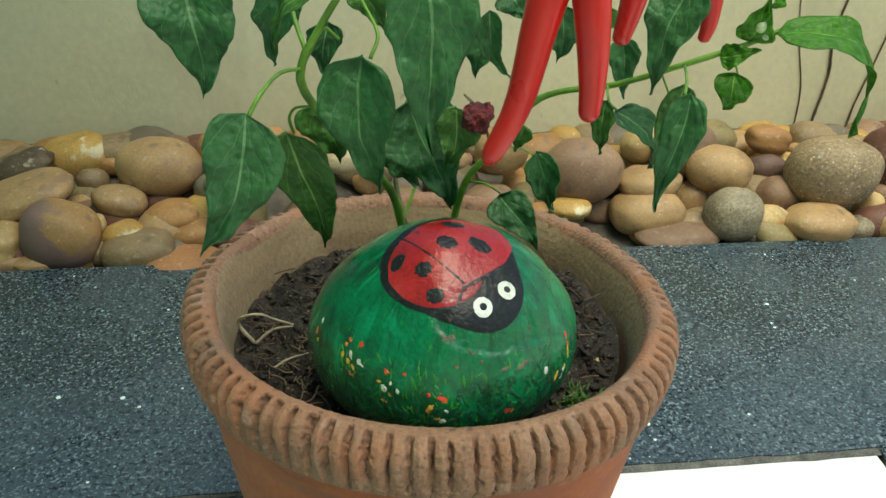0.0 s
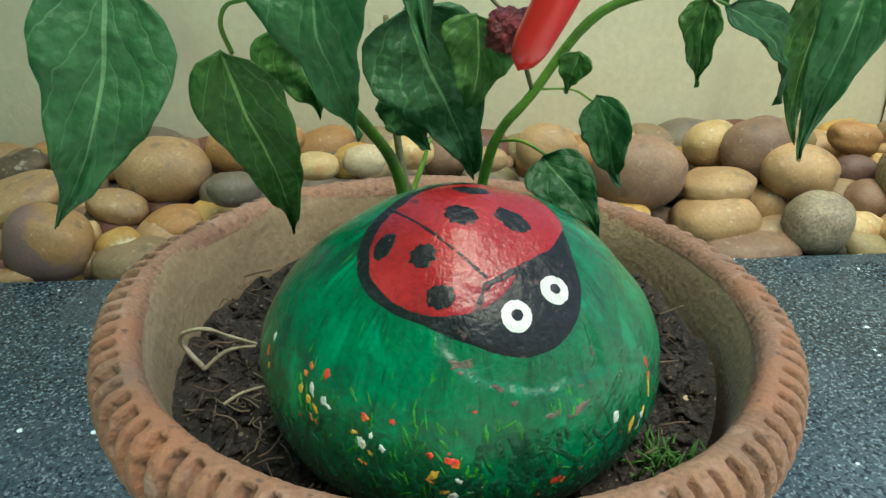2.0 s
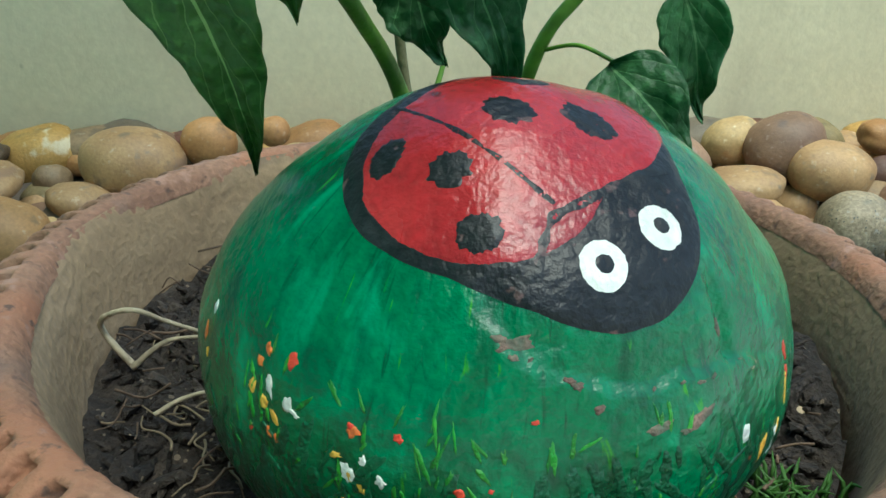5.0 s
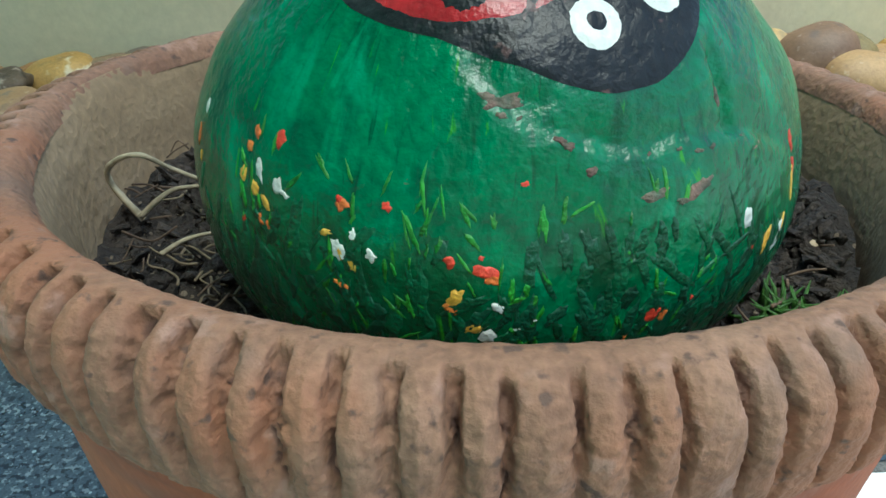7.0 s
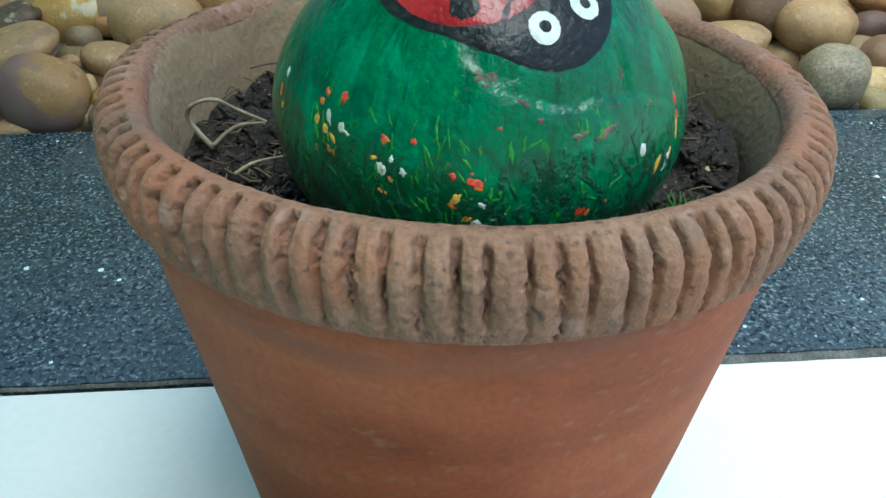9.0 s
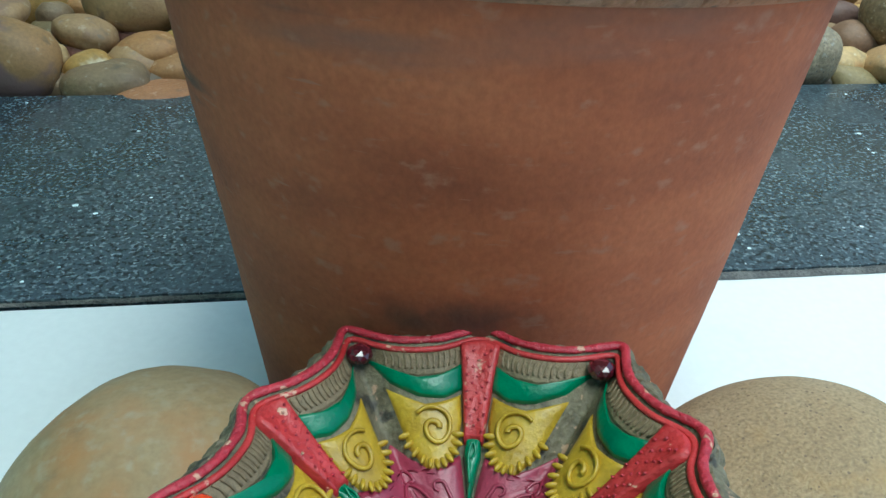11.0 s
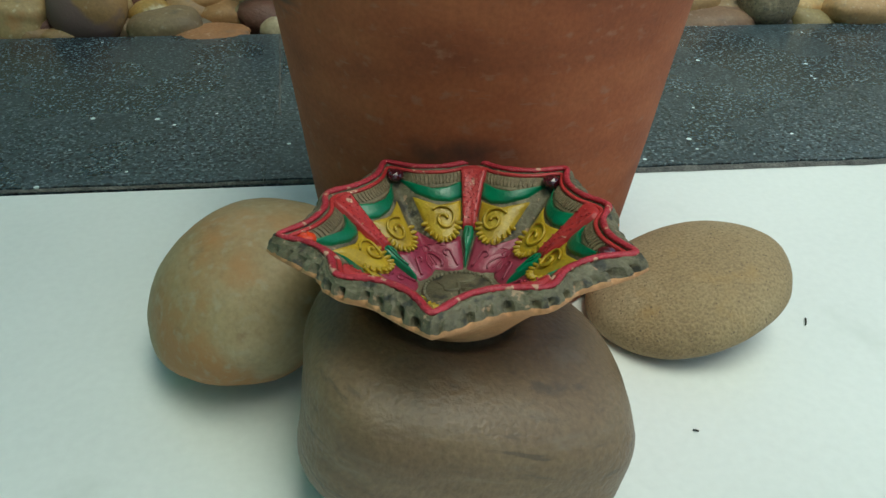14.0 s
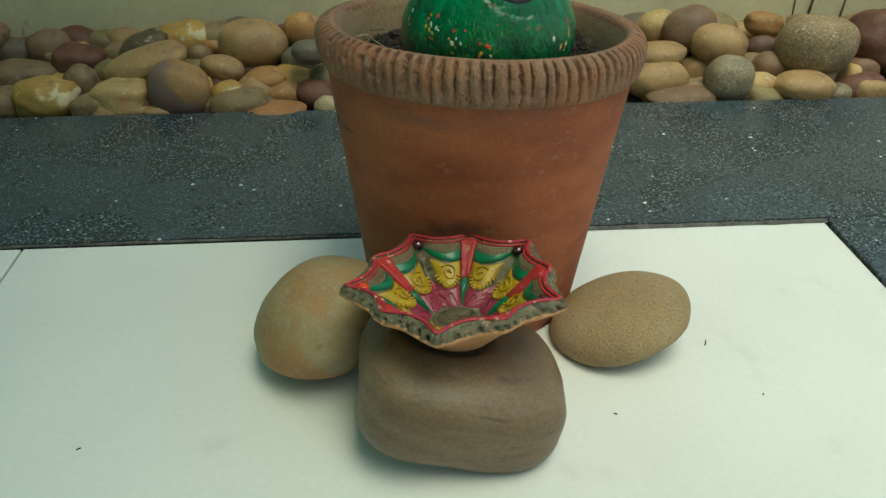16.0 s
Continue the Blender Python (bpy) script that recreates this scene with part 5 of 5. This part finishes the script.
pepper_leaf((0.0503, 0.411, 0.4098), (0.0598, 0.411, 0.3471), 0.028, leaf_dark, bend=0.05, face=0, fold=0.12)
pepper_leaf((0.0358, 0.436, 0.375), (0.0353, 0.441, 0.3148), 0.0268, leaf_dark, bend=0.15, face=0.3, fold=0.25)
pepper_leaf((-0.0051, 0.411, 0.3636), (-0.0255, 0.406, 0.3101), 0.0255, leaf_dark, bend=0.12, face=-0.3, fold=0.2)
pepper_leaf((0.0053, 0.466, 0.334), (0.0139, 0.481, 0.2659), 0.0240, leaf_mid, bend=0.1, face=0.1, fold=0.15)
pepper_leaf((-0.034, 0.498, 0.3885), (-0.0365, 0.498, 0.3364), 0.0334, leaf_dark, bend=0.1, face=-0.2, fold=0.2)
pepper_leaf((0.0053, 0.481, 0.3902), (-0.0022, 0.486, 0.3549), 0.0183, leaf_dark, bend=0.1, face=0.3, fold=0.3)
pepper_leaf((0.0217, 0.431, 0.3999), (-0.0001, 0.441, 0.3783), 0.0117, leaf_mid, bend=0.2, face=0.6, fold=0.4)
pepper_leaf((0.1348, 0.447, 0.3488), (0.1557, 0.447, 0.3223), 0.0144, leaf_dark, bend=0.15, face=-0.5, fold=0.4)
pepper_leaf((0.136, 0.461, 0.3465), (0.1338, 0.461, 0.3221), 0.0115, leaf_mid, bend=0.15, face=0.8, fold=0.3)
pepper_leaf((0.1455, 0.411, 0.3686), (0.1448, 0.411, 0.32), 0.0140, leaf_dark, bend=0.1, face=0.5, fold=0.25)
pepper_leaf((0.1646, 0.461, 0.3534), (0.1686, 0.461, 0.3032), 0.0135, leaf_mid, bend=0.1, face=0.5, fold=0.25)
pepper_leaf((0.1516, 0.431, 0.4017), (0.1386, 0.431, 0.3613), 0.0195, leaf_dark, bend=0.08, face=0.5, fold=0.2)
pepper_leaf((0.1917, 0.441, 0.3815), (0.2432, 0.441, 0.3429), 0.019, leaf_bright, bend=0.3, face=-0.6, fold=0.2)
pepper_leaf((0.1836, 0.448, 0.3758), (0.1872, 0.441, 0.3942), 0.0142, leaf_bright, bend=0.1, face=0, fold=0.2)
pepper_leaf((0.1741, 0.448, 0.3695), (0.1869, 0.441, 0.3734), 0.0092, leaf_bright, bend=0.1, face=0, fold=0.2)
pepper_leaf((0.1868, 0.456, 0.3597), (0.1845, 0.457, 0.3422), 0.0146, leaf_bright, bend=0.35, face=0.2, fold=0.2)
pepper_leaf((0.1141, 0.496, 0.3075), (0.1312, 0.501, 0.2723), 0.0152, leaf_dark, bend=0.15, face=0.5, fold=0.4)
pepper_leaf((0.0975, 0.481, 0.2944), (0.113, 0.466, 0.2707), 0.0185, leaf_dark, bend=0.2, face=0.2, fold=0.2)
pepper_leaf((0.0567, 0.481, 0.3429), (0.0725, 0.486, 0.282), 0.0344, leaf_dark, bend=0.08, face=-0.1, fold=0.15)
pepper_leaf((0.0743, 0.471, 0.3413), (0.0705, 0.476, 0.3101), 0.0196, leaf_mid, bend=0.1, face=0, fold=0.15)
pepper_leaf((0.0913, 0.511, 0.3606), (0.0876, 0.511, 0.3399), 0.0151, leaf_dark, bend=0.1, face=0.2, fold=0.2)
pepper_leaf((0.1129, 0.461, 0.3862), (0.1133, 0.466, 0.3616), 0.0169, leaf_dark, bend=0.1, face=0.2, fold=0.2)
pepper_leaf((0.1469, 0.491, 0.3636), (0.1549, 0.491, 0.3361), 0.0132, leaf_dark, bend=0.1, face=0.4, fold=0.3)
pepper_leaf((0.086, 0.481, 0.3788), (0.098, 0.486, 0.3475), 0.01, leaf_dark, bend=0.15, face=0.6, fold=0.4)
pepper_leaf((0.0192, 0.511, 0.3662), (0.0187, 0.511, 0.3409), 0.0152, leaf_dark, bend=0.1, face=0.2, fold=0.3)
pepper_leaf((0.0134, 0.511, 0.3296), (0.0238, 0.516, 0.2947), 0.0256, leaf_mid, bend=0.1, face=0.2, fold=0.2)
pepper_leaf((0.1059, 0.486, 0.3262), (0.1048, 0.489, 0.3115), 0.0098, leaf_mid, bend=0.1, face=0.4, fold=0.3)
pepper_leaf((0.0934, 0.471, 0.3903), (0.1001, 0.471, 0.3769), 0.0157, leaf_dark, bend=0.1, face=0.1, fold=0.2)
pepper_leaf((0.1306, 0.471, 0.3767), (0.1433, 0.461, 0.3805), 0.0082, leaf_mid, bend=0.1, face=0.1, fold=0.2)
pepper_leaf((0.0346, 0.461, 0.3948), (0.0428, 0.461, 0.3757), 0.0128, leaf_mid, bend=0.1, face=0.4, fold=0.2)
pepper_leaf((0.0494, 0.501, 0.3133), (0.0621, 0.506, 0.2867), 0.019, leaf_dark, bend=0.1, face=0.3, fold=0.2)
pepper_leaf((0.1889, 0.441, 0.39), (0.1895, 0.441, 0.3963), 0.0063, leaf_bright, bend=0.1, face=0.3, fold=0.2)
chilli([(0.093, 0.403, 0.4133), (0.089, 0.403, 0.3924), (0.0841, 0.403, 0.3677), (0.0745, 0.404, 0.3458)], 0.0071, 'long glossy ripe red chilli tapering to a blunt tip')
chilli([(0.1031, 0.401, 0.4137), (0.1059, 0.399, 0.3934), (0.1077, 0.399, 0.3766), (0.1078, 0.399, 0.3633)], 0.0067, 'straight glossy ripe red chilli hanging down')
chilli([(0.1265, 0.421, 0.4095), (0.1252, 0.421, 0.3965), (0.1226, 0.421, 0.3825)], 0.0058, 'partly hidden glossy red chilli')
chilli([(0.1628, 0.441, 0.3953), (0.1634, 0.441, 0.3849), (0.1621, 0.441, 0.3772)], 0.0042, 'small bright red chilli tip')
for bud in ((0.1858, 0.444, 0.3825), (0.1895, 0.445, 0.3795)):
    bm = stone_mesh((0.0021, 0.0021, 0.0027), 2.1, 0.10, bud[0] * 50, 3)
    bmesh.ops.translate(bm, verts=bm.verts, vec=Vector(bud) - ROOT)
    part("flower_bud", bm, bud_pale, plant, "small pale green flower bud")
wrinkled_fruit((0.0823, 0.47, 0.3372), 0.0072)

# ---- stones that carry and flank the dish ----
def lay_stone(name, radii, power, amp, seed, at, roll, material, label, top=None):
    """A loose stone on the tiles; its underside is worn flat where it rests."""
    bm = stone_mesh(radii, power, amp, seed, 5)
    m = pose(*at, 0, roll, 0)
    for v in bm.verts:
        w = m @ v.co
        if w.z < 0.0004:
            w.z = 0.0004
            v.co = m.inverted() @ w
        if top:
            lim = top[2] + 0.8 * max(0.0, math.hypot(w.x - top[0], w.y - top[1]) - 0.026)
            if w.z > lim:
                w.z = lim
                v.co = m.inverted() @ w
    ob = part(name, bm, material)
    ob.matrix_world = m
    return tagged(ob, label, "stone", "stones round the pot")


lay_stone("support_stone", (0.0716, 0.0585, 0.0392), 3.3, 0.05, 2.0, (0.0370, 0.3100, 0.0386), 14, stone_big_grey, "big squarish grey-brown river stone carrying the clay dish", (0.0368, 0.3255, 0.0712))
lay_stone("flank_stone", (0.0570, 0.0562, 0.0440), 1.75, 0.05, 6.0, (-0.0597, 0.3892, 0.0427), -29, stone_big_tan, "rounded tan stone with orange stains on the white tiles")
lay_stone("flank_stone", (0.0566, 0.0513, 0.0230), 2.0, 0.03, 9.0, (0.176, 0.4011, 0.0217), -18, stone_big_sand, "egg-shaped grainy sandstone on the white tiles")

# ---- painted clay dish ----
dish = tagged(empty("clay_dish"), "five-pointed clay lamp dish painted red, green and yellow, on a stone", "dish")
dish.matrix_world = pose(0.0372, 0.3246, 0.0738, -6.2, -1.2, 0)
Z0, Z1 = 0.0086, 0.0427
TURN5 = radians(112)


def corner_of(a):
    """Angle from the nearest corner of the star, -36..36 degrees."""
    return (math.degrees(a - TURN5) + 36) % 72 - 36


def reach(a):
    f = abs(corner_of(a))
    return 0.0582 + 0.0232 * math.exp(-math.sqrt(f * f + 5) / 5.6) + 0.0064 * math.exp(-((f - 36) / 8.5) ** 2)


def reach_out(a):
    """Outer edge of the dish: a plainer star round the waved red line."""
    f = abs(corner_of(a))
    return 0.0644 + 0.0132 * max(0, 1 - f / 24) ** 1.35 + 0.0034 * math.exp(-((f - 36) / 9) ** 2)


def dish_point(a, q, lift=0.0):
    """Inner face of the dish at angle a, q of the way from the middle to the red line."""
    r = reach(a) * q
    rr = 0.0185 + (r - 0.0185) if r > 0.0185 else r
    s = max(0.0, (q - 0.30) / 0.66)
    z = Z0 + (Z1 - Z0) * (min(1, s) ** 1.15)
    f = abs(corner_of(a))
    z += -0.0020 * math.exp(-(f / 5) ** 2) * min(1, s * 3) * max(0, 1 - s)
    n = Vector((-math.cos(a) * 0.65 * min(1, s * 4), -math.sin(a) * 0.65 * min(1, s * 4), 1)).normalized()
    return Vector((r * math.cos(a), r * math.sin(a), z)) + n * lift


def ring(fn, n=720):
    return [fn(2 * math.pi * k / n) for k in range(n)]


def rows_mesh(fns, n=720):
    bm = bmesh.new()
    rows = [[bm.verts.new(v) for v in ring(f, n)] for f in fns]
    grid_faces(bm, rows, True)
    return bm, rows


qs = [0.004] + [0.3 * k / 4 for k in range(1, 5)] + [0.3 + 0.7 * k / 22 for k in range(1, 23)]
bm, rows = rows_mesh([(lambda q: lambda a: dish_point(a, q))(q) for q in qs])
part("inner_wall", bm, dish_grey, dish, "grey-brown painted inside of the dish")


def edge_ring(out, z, cut):
    def at(a):
        f = abs(corner_of(a))
        ph = (math.degrees(a) / 72 * 11 + 0.45 * noise.noise(Vector((math.cos(a) * 9, math.sin(a) * 9, 1)))) % 1
        one = math.floor(math.degrees(a) / 72 * 11)
        bite = 1.35 * max(0, 1 - abs(ph - 0.5) / 0.30) ** 0.9 * (0.95 + 1.1 * noise.noise(Vector((one * 0.77, 3.3, 0))))
        r = reach(a) + (reach_out(a) - reach(a)) * out / 0.0073 - 1.5 * cut * bite * (1 if f > 3 else 0.2)
        return Vector((r * math.cos(a), r * math.sin(a), Z1 + z - 0.6 * cut * bite + 0.0009 * noise.noise(Vector((math.cos(a) * 30, math.sin(a) * 30, out * 500)))))
    return at


bm, rows = rows_mesh([edge_ring(0.0, 0.0002, 0), edge_ring(0.0012, 0.0004, 0), edge_ring(0.0022, -0.0004, 0.0), edge_ring(0.0036, -0.0010, 0.0001), edge_ring(0.0046, -0.0017, 0.0003), edge_ring(0.0054, -0.0021, 0.0013), edge_ring(0.0062, -0.0028, 0.0021), edge_ring(0.0069, -0.0037, 0.0023), edge_ring(0.0073, -0.0048, 0.0012)])
part("scalloped_edge", bm, dish_grey, dish, "grey edge of the dish pinched into small scallops", False)


def under(k):
    def at(a):
        r = (reach_out(a) - 0.0002) * (1 - k) + 0.026 * k
        z = (Z1 - 0.0085) * (1 - k ** 1.25) + 0.0005
        return Vector((r * math.cos(a), r * math.sin(a), z))
    return at


bm, rows = rows_mesh([edge_ring(0.0073, -0.0048, 0.0012), edge_ring(0.0074, -0.0062, 0.0002)] + [under(k) for k in (0.06, 0.2, 0.4, 0.6, 0.8, 1.0)])
bm.faces.new(rows[-1][::-1])
part("outer_wall", bm, dish_clay, dish, "bare orange clay underside of the dish")
bm = bmesh.new()
line = [dish_point(2 * math.pi * k / 720, 0.985, 0.0008) for k in range(720)]
rows = []
for i, p in enumerate(line):
    t = (line[(i + 1) % 720] - line[i - 1]).normalized()
    s = t.cross(Vector((0, 0, 1))).normalized()
    w = 0.00145 * (1 + 0.18 * noise.noise(p * 220) + 0.10 * noise.noise(p * 800))
    rows.append([bm.verts.new(p + s * w * math.cos(u) + Vector((0, 0, 1)) * w * 0.75 * math.sin(u)) for u in [2 * math.pi * j / 10 for j in range(10)]])
grid_faces(bm, rows + [rows[0]], True)
part("rim_line", bm, dish_crimson, dish, "raised crimson line along the rim, paint worn in places")
line = [dish_point(2 * math.pi * k / 720, 0.935, 0.0004) for k in range(720)]
bm = bmesh.new()
rows = []
for i, p in enumerate(line):
    t = (line[(i + 1) % 720] - line[i - 1]).normalized()
    s = t.cross(Vector((0, 0, 1))).normalized()
    rows.append([bm.verts.new(p + s * 0.0010 * math.cos(u) + Vector((0, 0, 1)) * 0.0009 * math.sin(u)) for u in [2 * math.pi * j / 8 for j in range(8)]])
grid_faces(bm, rows + [rows[0]], True)
part("rim_line", bm, dish_red, dish, "thin second red line inside the rim")


def inlay(name, base, pts, material, lift, n=8, dome=0.5, label="", parent=None):
    """A raised painted field on the inner face. pts: corners as (degrees from base, q)."""
    out = []
    for (f0, q0), (f1, q1) in zip(pts, pts[1:] + pts[:1]):
        out += [(f0 + (f1 - f0) * k / n, q0 + (q1 - q0) * k / n) for k in range(n)]
    cf, cq = sum(p[0] for p in out) / len(out), sum(p[1] for p in out) / len(out)
    bm = bmesh.new()
    mid = bm.verts.new(dish_point(base + radians(cf), cq, lift * (1 + dome)))
    rows = []
    for t, h in ((0.3, 1 + dome * 0.9), (0.6, 1 + dome * 0.6), (0.85, 1 + dome * 0.15), (0.96, 0.8), (1.0, -0.1)):
        rows.append([bm.verts.new(dish_point(base + radians(cf + (f - cf) * t), cq + (q - cq) * t, lift * h)) for f, q in out])
    for k in range(len(out)):
        bm.faces.new((mid, rows[0][k], rows[0][(k + 1) % len(out)]))
    grid_faces(bm, rows, True)
    bmesh.ops.recalc_face_normals(bm, faces=bm.faces[:])
    return part(name, bm, material, parent or dish, label)


def relief(bm, base, pts, r, lift, n=6):
    tube(bm, [dish_point(base + radians(p.x), p.y, lift) for p in spline([(f, q, 0) for f, q in pts], n)], lambda s: r * (1 - 0.35 * s), 6)


def arc(f0, q0, f1, q1, f2, q2, n=5):
    return [((1 - t) ** 2 * f0 + 2 * t * (1 - t) * f1 + t * t * f2, (1 - t) ** 2 * q0 + 2 * t * (1 - t) * q1 + t * t * q2) for t in [k / n for k in range(n)]]


lobe_mesh = bmesh.new()
bmesh.ops.create_icosphere(lobe_mesh, subdivisions=2, radius=0.00125, matrix=Matrix.Diagonal((1.8, 0.62, 0.9, 1)))
for i in range(5):
    base = TURN5 + radians(72 * i)
    # rib between two corners, with a green spike below it
    rb = base + radians(36)
    rib = inlay("rib", rb, [(-4.6, 0.56), (4.6, 0.56), (6.2, 0.93), (-6.2, 0.93)], dish_red, 0.0034, 8, 0.25, "pitted scarlet rib")
    bm = bmesh.new()
    for k in range(26):
        f, q = ((k * 7) % 5 - 2) * 1.9, 0.60 + 0.30 * k / 26
        c = dish_point(rb + radians(f), q, 0.0042)
        bmesh.ops.create_icosphere(bm, subdivisions=1, radius=0.00055, matrix=Matrix.Translation(c) @ Matrix.Diagonal((1, 1, 0.6, 1)))
    part("stipple", bm, dish_crimson, rib)["kind"] = "stuff"
    spike = inlay("spike", rb, [(-0.6, 0.315), (0.6, 0.315), (4.4, 0.52), (3.2, 0.585), (-3.2, 0.585), (-4.4, 0.52)], dish_green, 0.0026, 7, 0.5, "glossy green spike")
    bm = bmesh.new()
    relief(bm, rb, [(0.0, 0.40), (1.8, 0.50), (0, 0.555), (-1.8, 0.52), (0, 0.495)], 0.0005, 0.0040)
    part("scroll", bm, dish_green, spike)
    # petal under each corner
    petal = inlay("petal", base, [(-34, 0.305), (34, 0.305), (30, 0.53), (17, 0.475), (4.5, 0.53), (0, 0.57), (-4.5, 0.53), (-17, 0.475), (-30, 0.53)], dish_maroon, 0.0009, 6, 0.25, "maroon petal with an embossed flower")
    bm = bmesh.new()
    relief(bm, base, [(-7, 0.325), (-8.5, 0.37), (-4, 0.41), (0, 0.415), (4, 0.41), (8.5, 0.37), (7, 0.325)], 0.00070, 0.0013)
    relief(bm, base, [(0, 0.418), (-3.2, 0.435), (-2.4, 0.462), (0, 0.47), (2.4, 0.462), (3.2, 0.435), (0, 0.418)], 0.00065, 0.0013)
    for f in (-3, 0, 3):
        relief(bm, base, [(f, 0.33), (f * 0.8, 0.365), (f * 0.5, 0.395)], 0.0004, 0.0012)
    for s in (-1, 1):
        relief(bm, base, [(s * 27, 0.33), (s * 22, 0.40), (s * 19, 0.445), (s * 14, 0.445), (s * 13, 0.42), (s * 15.5, 0.41)], 0.00065, 0.0013)
    part("embossed_flower", bm, dish_maroon, petal)
    for s in (-1, 1):
        # hatched brown band, green crescent and yellow scroll on both sides of each corner
        band = inlay("hatched_band", base, [(s * 3.5, 0.85)] + [(s * 15, 0.84), (s * 31, 0.845), (s * 30.5, 0.925), (s * 17, 0.925), (s * 5, 0.925)], dish_brown, 0.0006, 6, 0.2, "brown band with a row of scratched hatching")
        bm = bmesh.new()
        for k in range(13):
            f = s * (6 + 22 * k / 12)
            relief(bm, base, [(f, 0.862), (f + s * 0.5, 0.89), (f + s * 0.3, 0.918)], 0.00042, 0.0009, 2)
        part("hatching", bm, dish_brown, band)["kind"] = "stuff"
        inlay("crescent", base, [(s * 2.0, 0.865)] + [(s * 6, 0.80), (s * 14, 0.765), (s * 24, 0.752), (s * 31, 0.765), (s * 31, 0.855), (s * 24, 0.838), (s * 14, 0.832), (s * 7, 0.852)], dish_green, 0.0016, 5, 0.4, "glossy green crescent")
        fan = inlay("scroll_panel", base, [(s * 4.5, 0.775), (s * 16, 0.738), (s * 30, 0.748), (s * 30.5, 0.65), (s * 28, 0.54), (s * 21, 0.482), (s * 12, 0.482), (s * 6, 0.56)], dish_yellow, 0.0010, 6, 0.4, "yellow panel with an embossed spiral")
        bm = bmesh.new()
        cf, cq = s * 18.5, 0.640
        relief(bm, base, [(cf + s * (2.2 + 1.15 * t) * math.cos(1.15 * t) * 0.80, cq + (0.012 + 0.0095 * t) * math.sin(1.15 * t)) for t in np.linspace(0, 7.6, 22)], 0.00092, 0.0021, 3)
        part("embossed_spiral", bm, dish_yellow, fan)
        for k in range(11):
            u = math.pi * (1.02 + 0.96 * k / 10)
            f, q = s * 17.0 + 11.5 * math.cos(u) * s, 0.61 + 0.098 * math.sin(u)
            lobe = part("lobe", lobe_mesh.copy(), dish_yellow, fan)
            lobe.matrix_local = Matrix.Translation(dish_point(base + radians(f), q, 0.0014)) @ Matrix.Rotation(base + radians(f) + math.atan2(math.cos(u) * s, math.sin(u)), 4, "Z")
    # glass gem in the corner; the front one is lost
    if i == 2:
        continue
    bm = bmesh.new()
    bmesh.ops.create_icosphere(bm, subdivisions=2, radius=0.0042, matrix=Matrix.Translation(dish_point(base, 0.865, 0.0040)) @ Matrix.Diagonal((1, 1, 0.7, 1)))
    part("gem", bm, gem_red if i == 1 else gem_dark, dish, "faceted glass gem", smooth=False)

bm = bmesh.new()
bmesh.ops.create_cone(bm, cap_ends=True, segments=64, radius1=0.0164, radius2=0.0158, depth=0.0012, matrix=Matrix.Translation((0, 0, Z0 + 0.0004)))
medallion = part("medallion", bm, dish_grey, dish, "round olive-grey medallion with an embossed auspicious emblem")
bm = bmesh.new()
bmesh.ops.create_icosphere(bm, subdivisions=2, radius=0.00095)
bead = part("bead", bm, dish_grey, medallion)
for k in range(44):
    a = 2 * math.pi * k / 44
    b = bead if k == 0 else new("bead", bead.data)
    b.parent = medallion
    b.location = (0.0151 * math.cos(a), 0.0151 * math.sin(a), Z0 + 0.0011)
bm = bmesh.new()
for k in range(4):
    a = math.pi / 2 * k + radians(0)
    rot = Matrix.Rotation(a, 3, "Z")
    arm = [rot @ Vector(p) + Vector((0, 0, Z0 + 0.0011)) for p in ((0, 0, 0), (0.0055, 0, 0), (0.0060, -0.0006, 0), (0.0064, -0.0045, 0), (0.0085, -0.0075, 0))]
    tube(bm, arm, lambda s: 0.00085 * (1 - 0.4 * s), 6)
part("emblem", bm, dish_grey, medallion)

# ---- litter on the tiles ----
for x, y, ln, t in ((0.247, 0.389, 0.006, 60), (0.153, 0.313, 0.003, -40), (-0.226, 0.304, 0.0025, 20), (0.269, 0.326, 0.0015, 35)):
    p = [Vector((x - ln * math.cos(radians(t)) / 2, y - ln * math.sin(radians(t)) / 2, 0.0006)), Vector((x, y, 0.0012)), Vector((x + ln * math.cos(radians(t)) / 2, y + ln * math.sin(radians(t)) / 2 + 0.001, 0.0006))]
    tagged(part("crumb", tube(bmesh.new(), p, 0.00045, 6), soil_mat), "tiny dark crumb of soil on the tile", "crumb", "crumbs on the tiles")
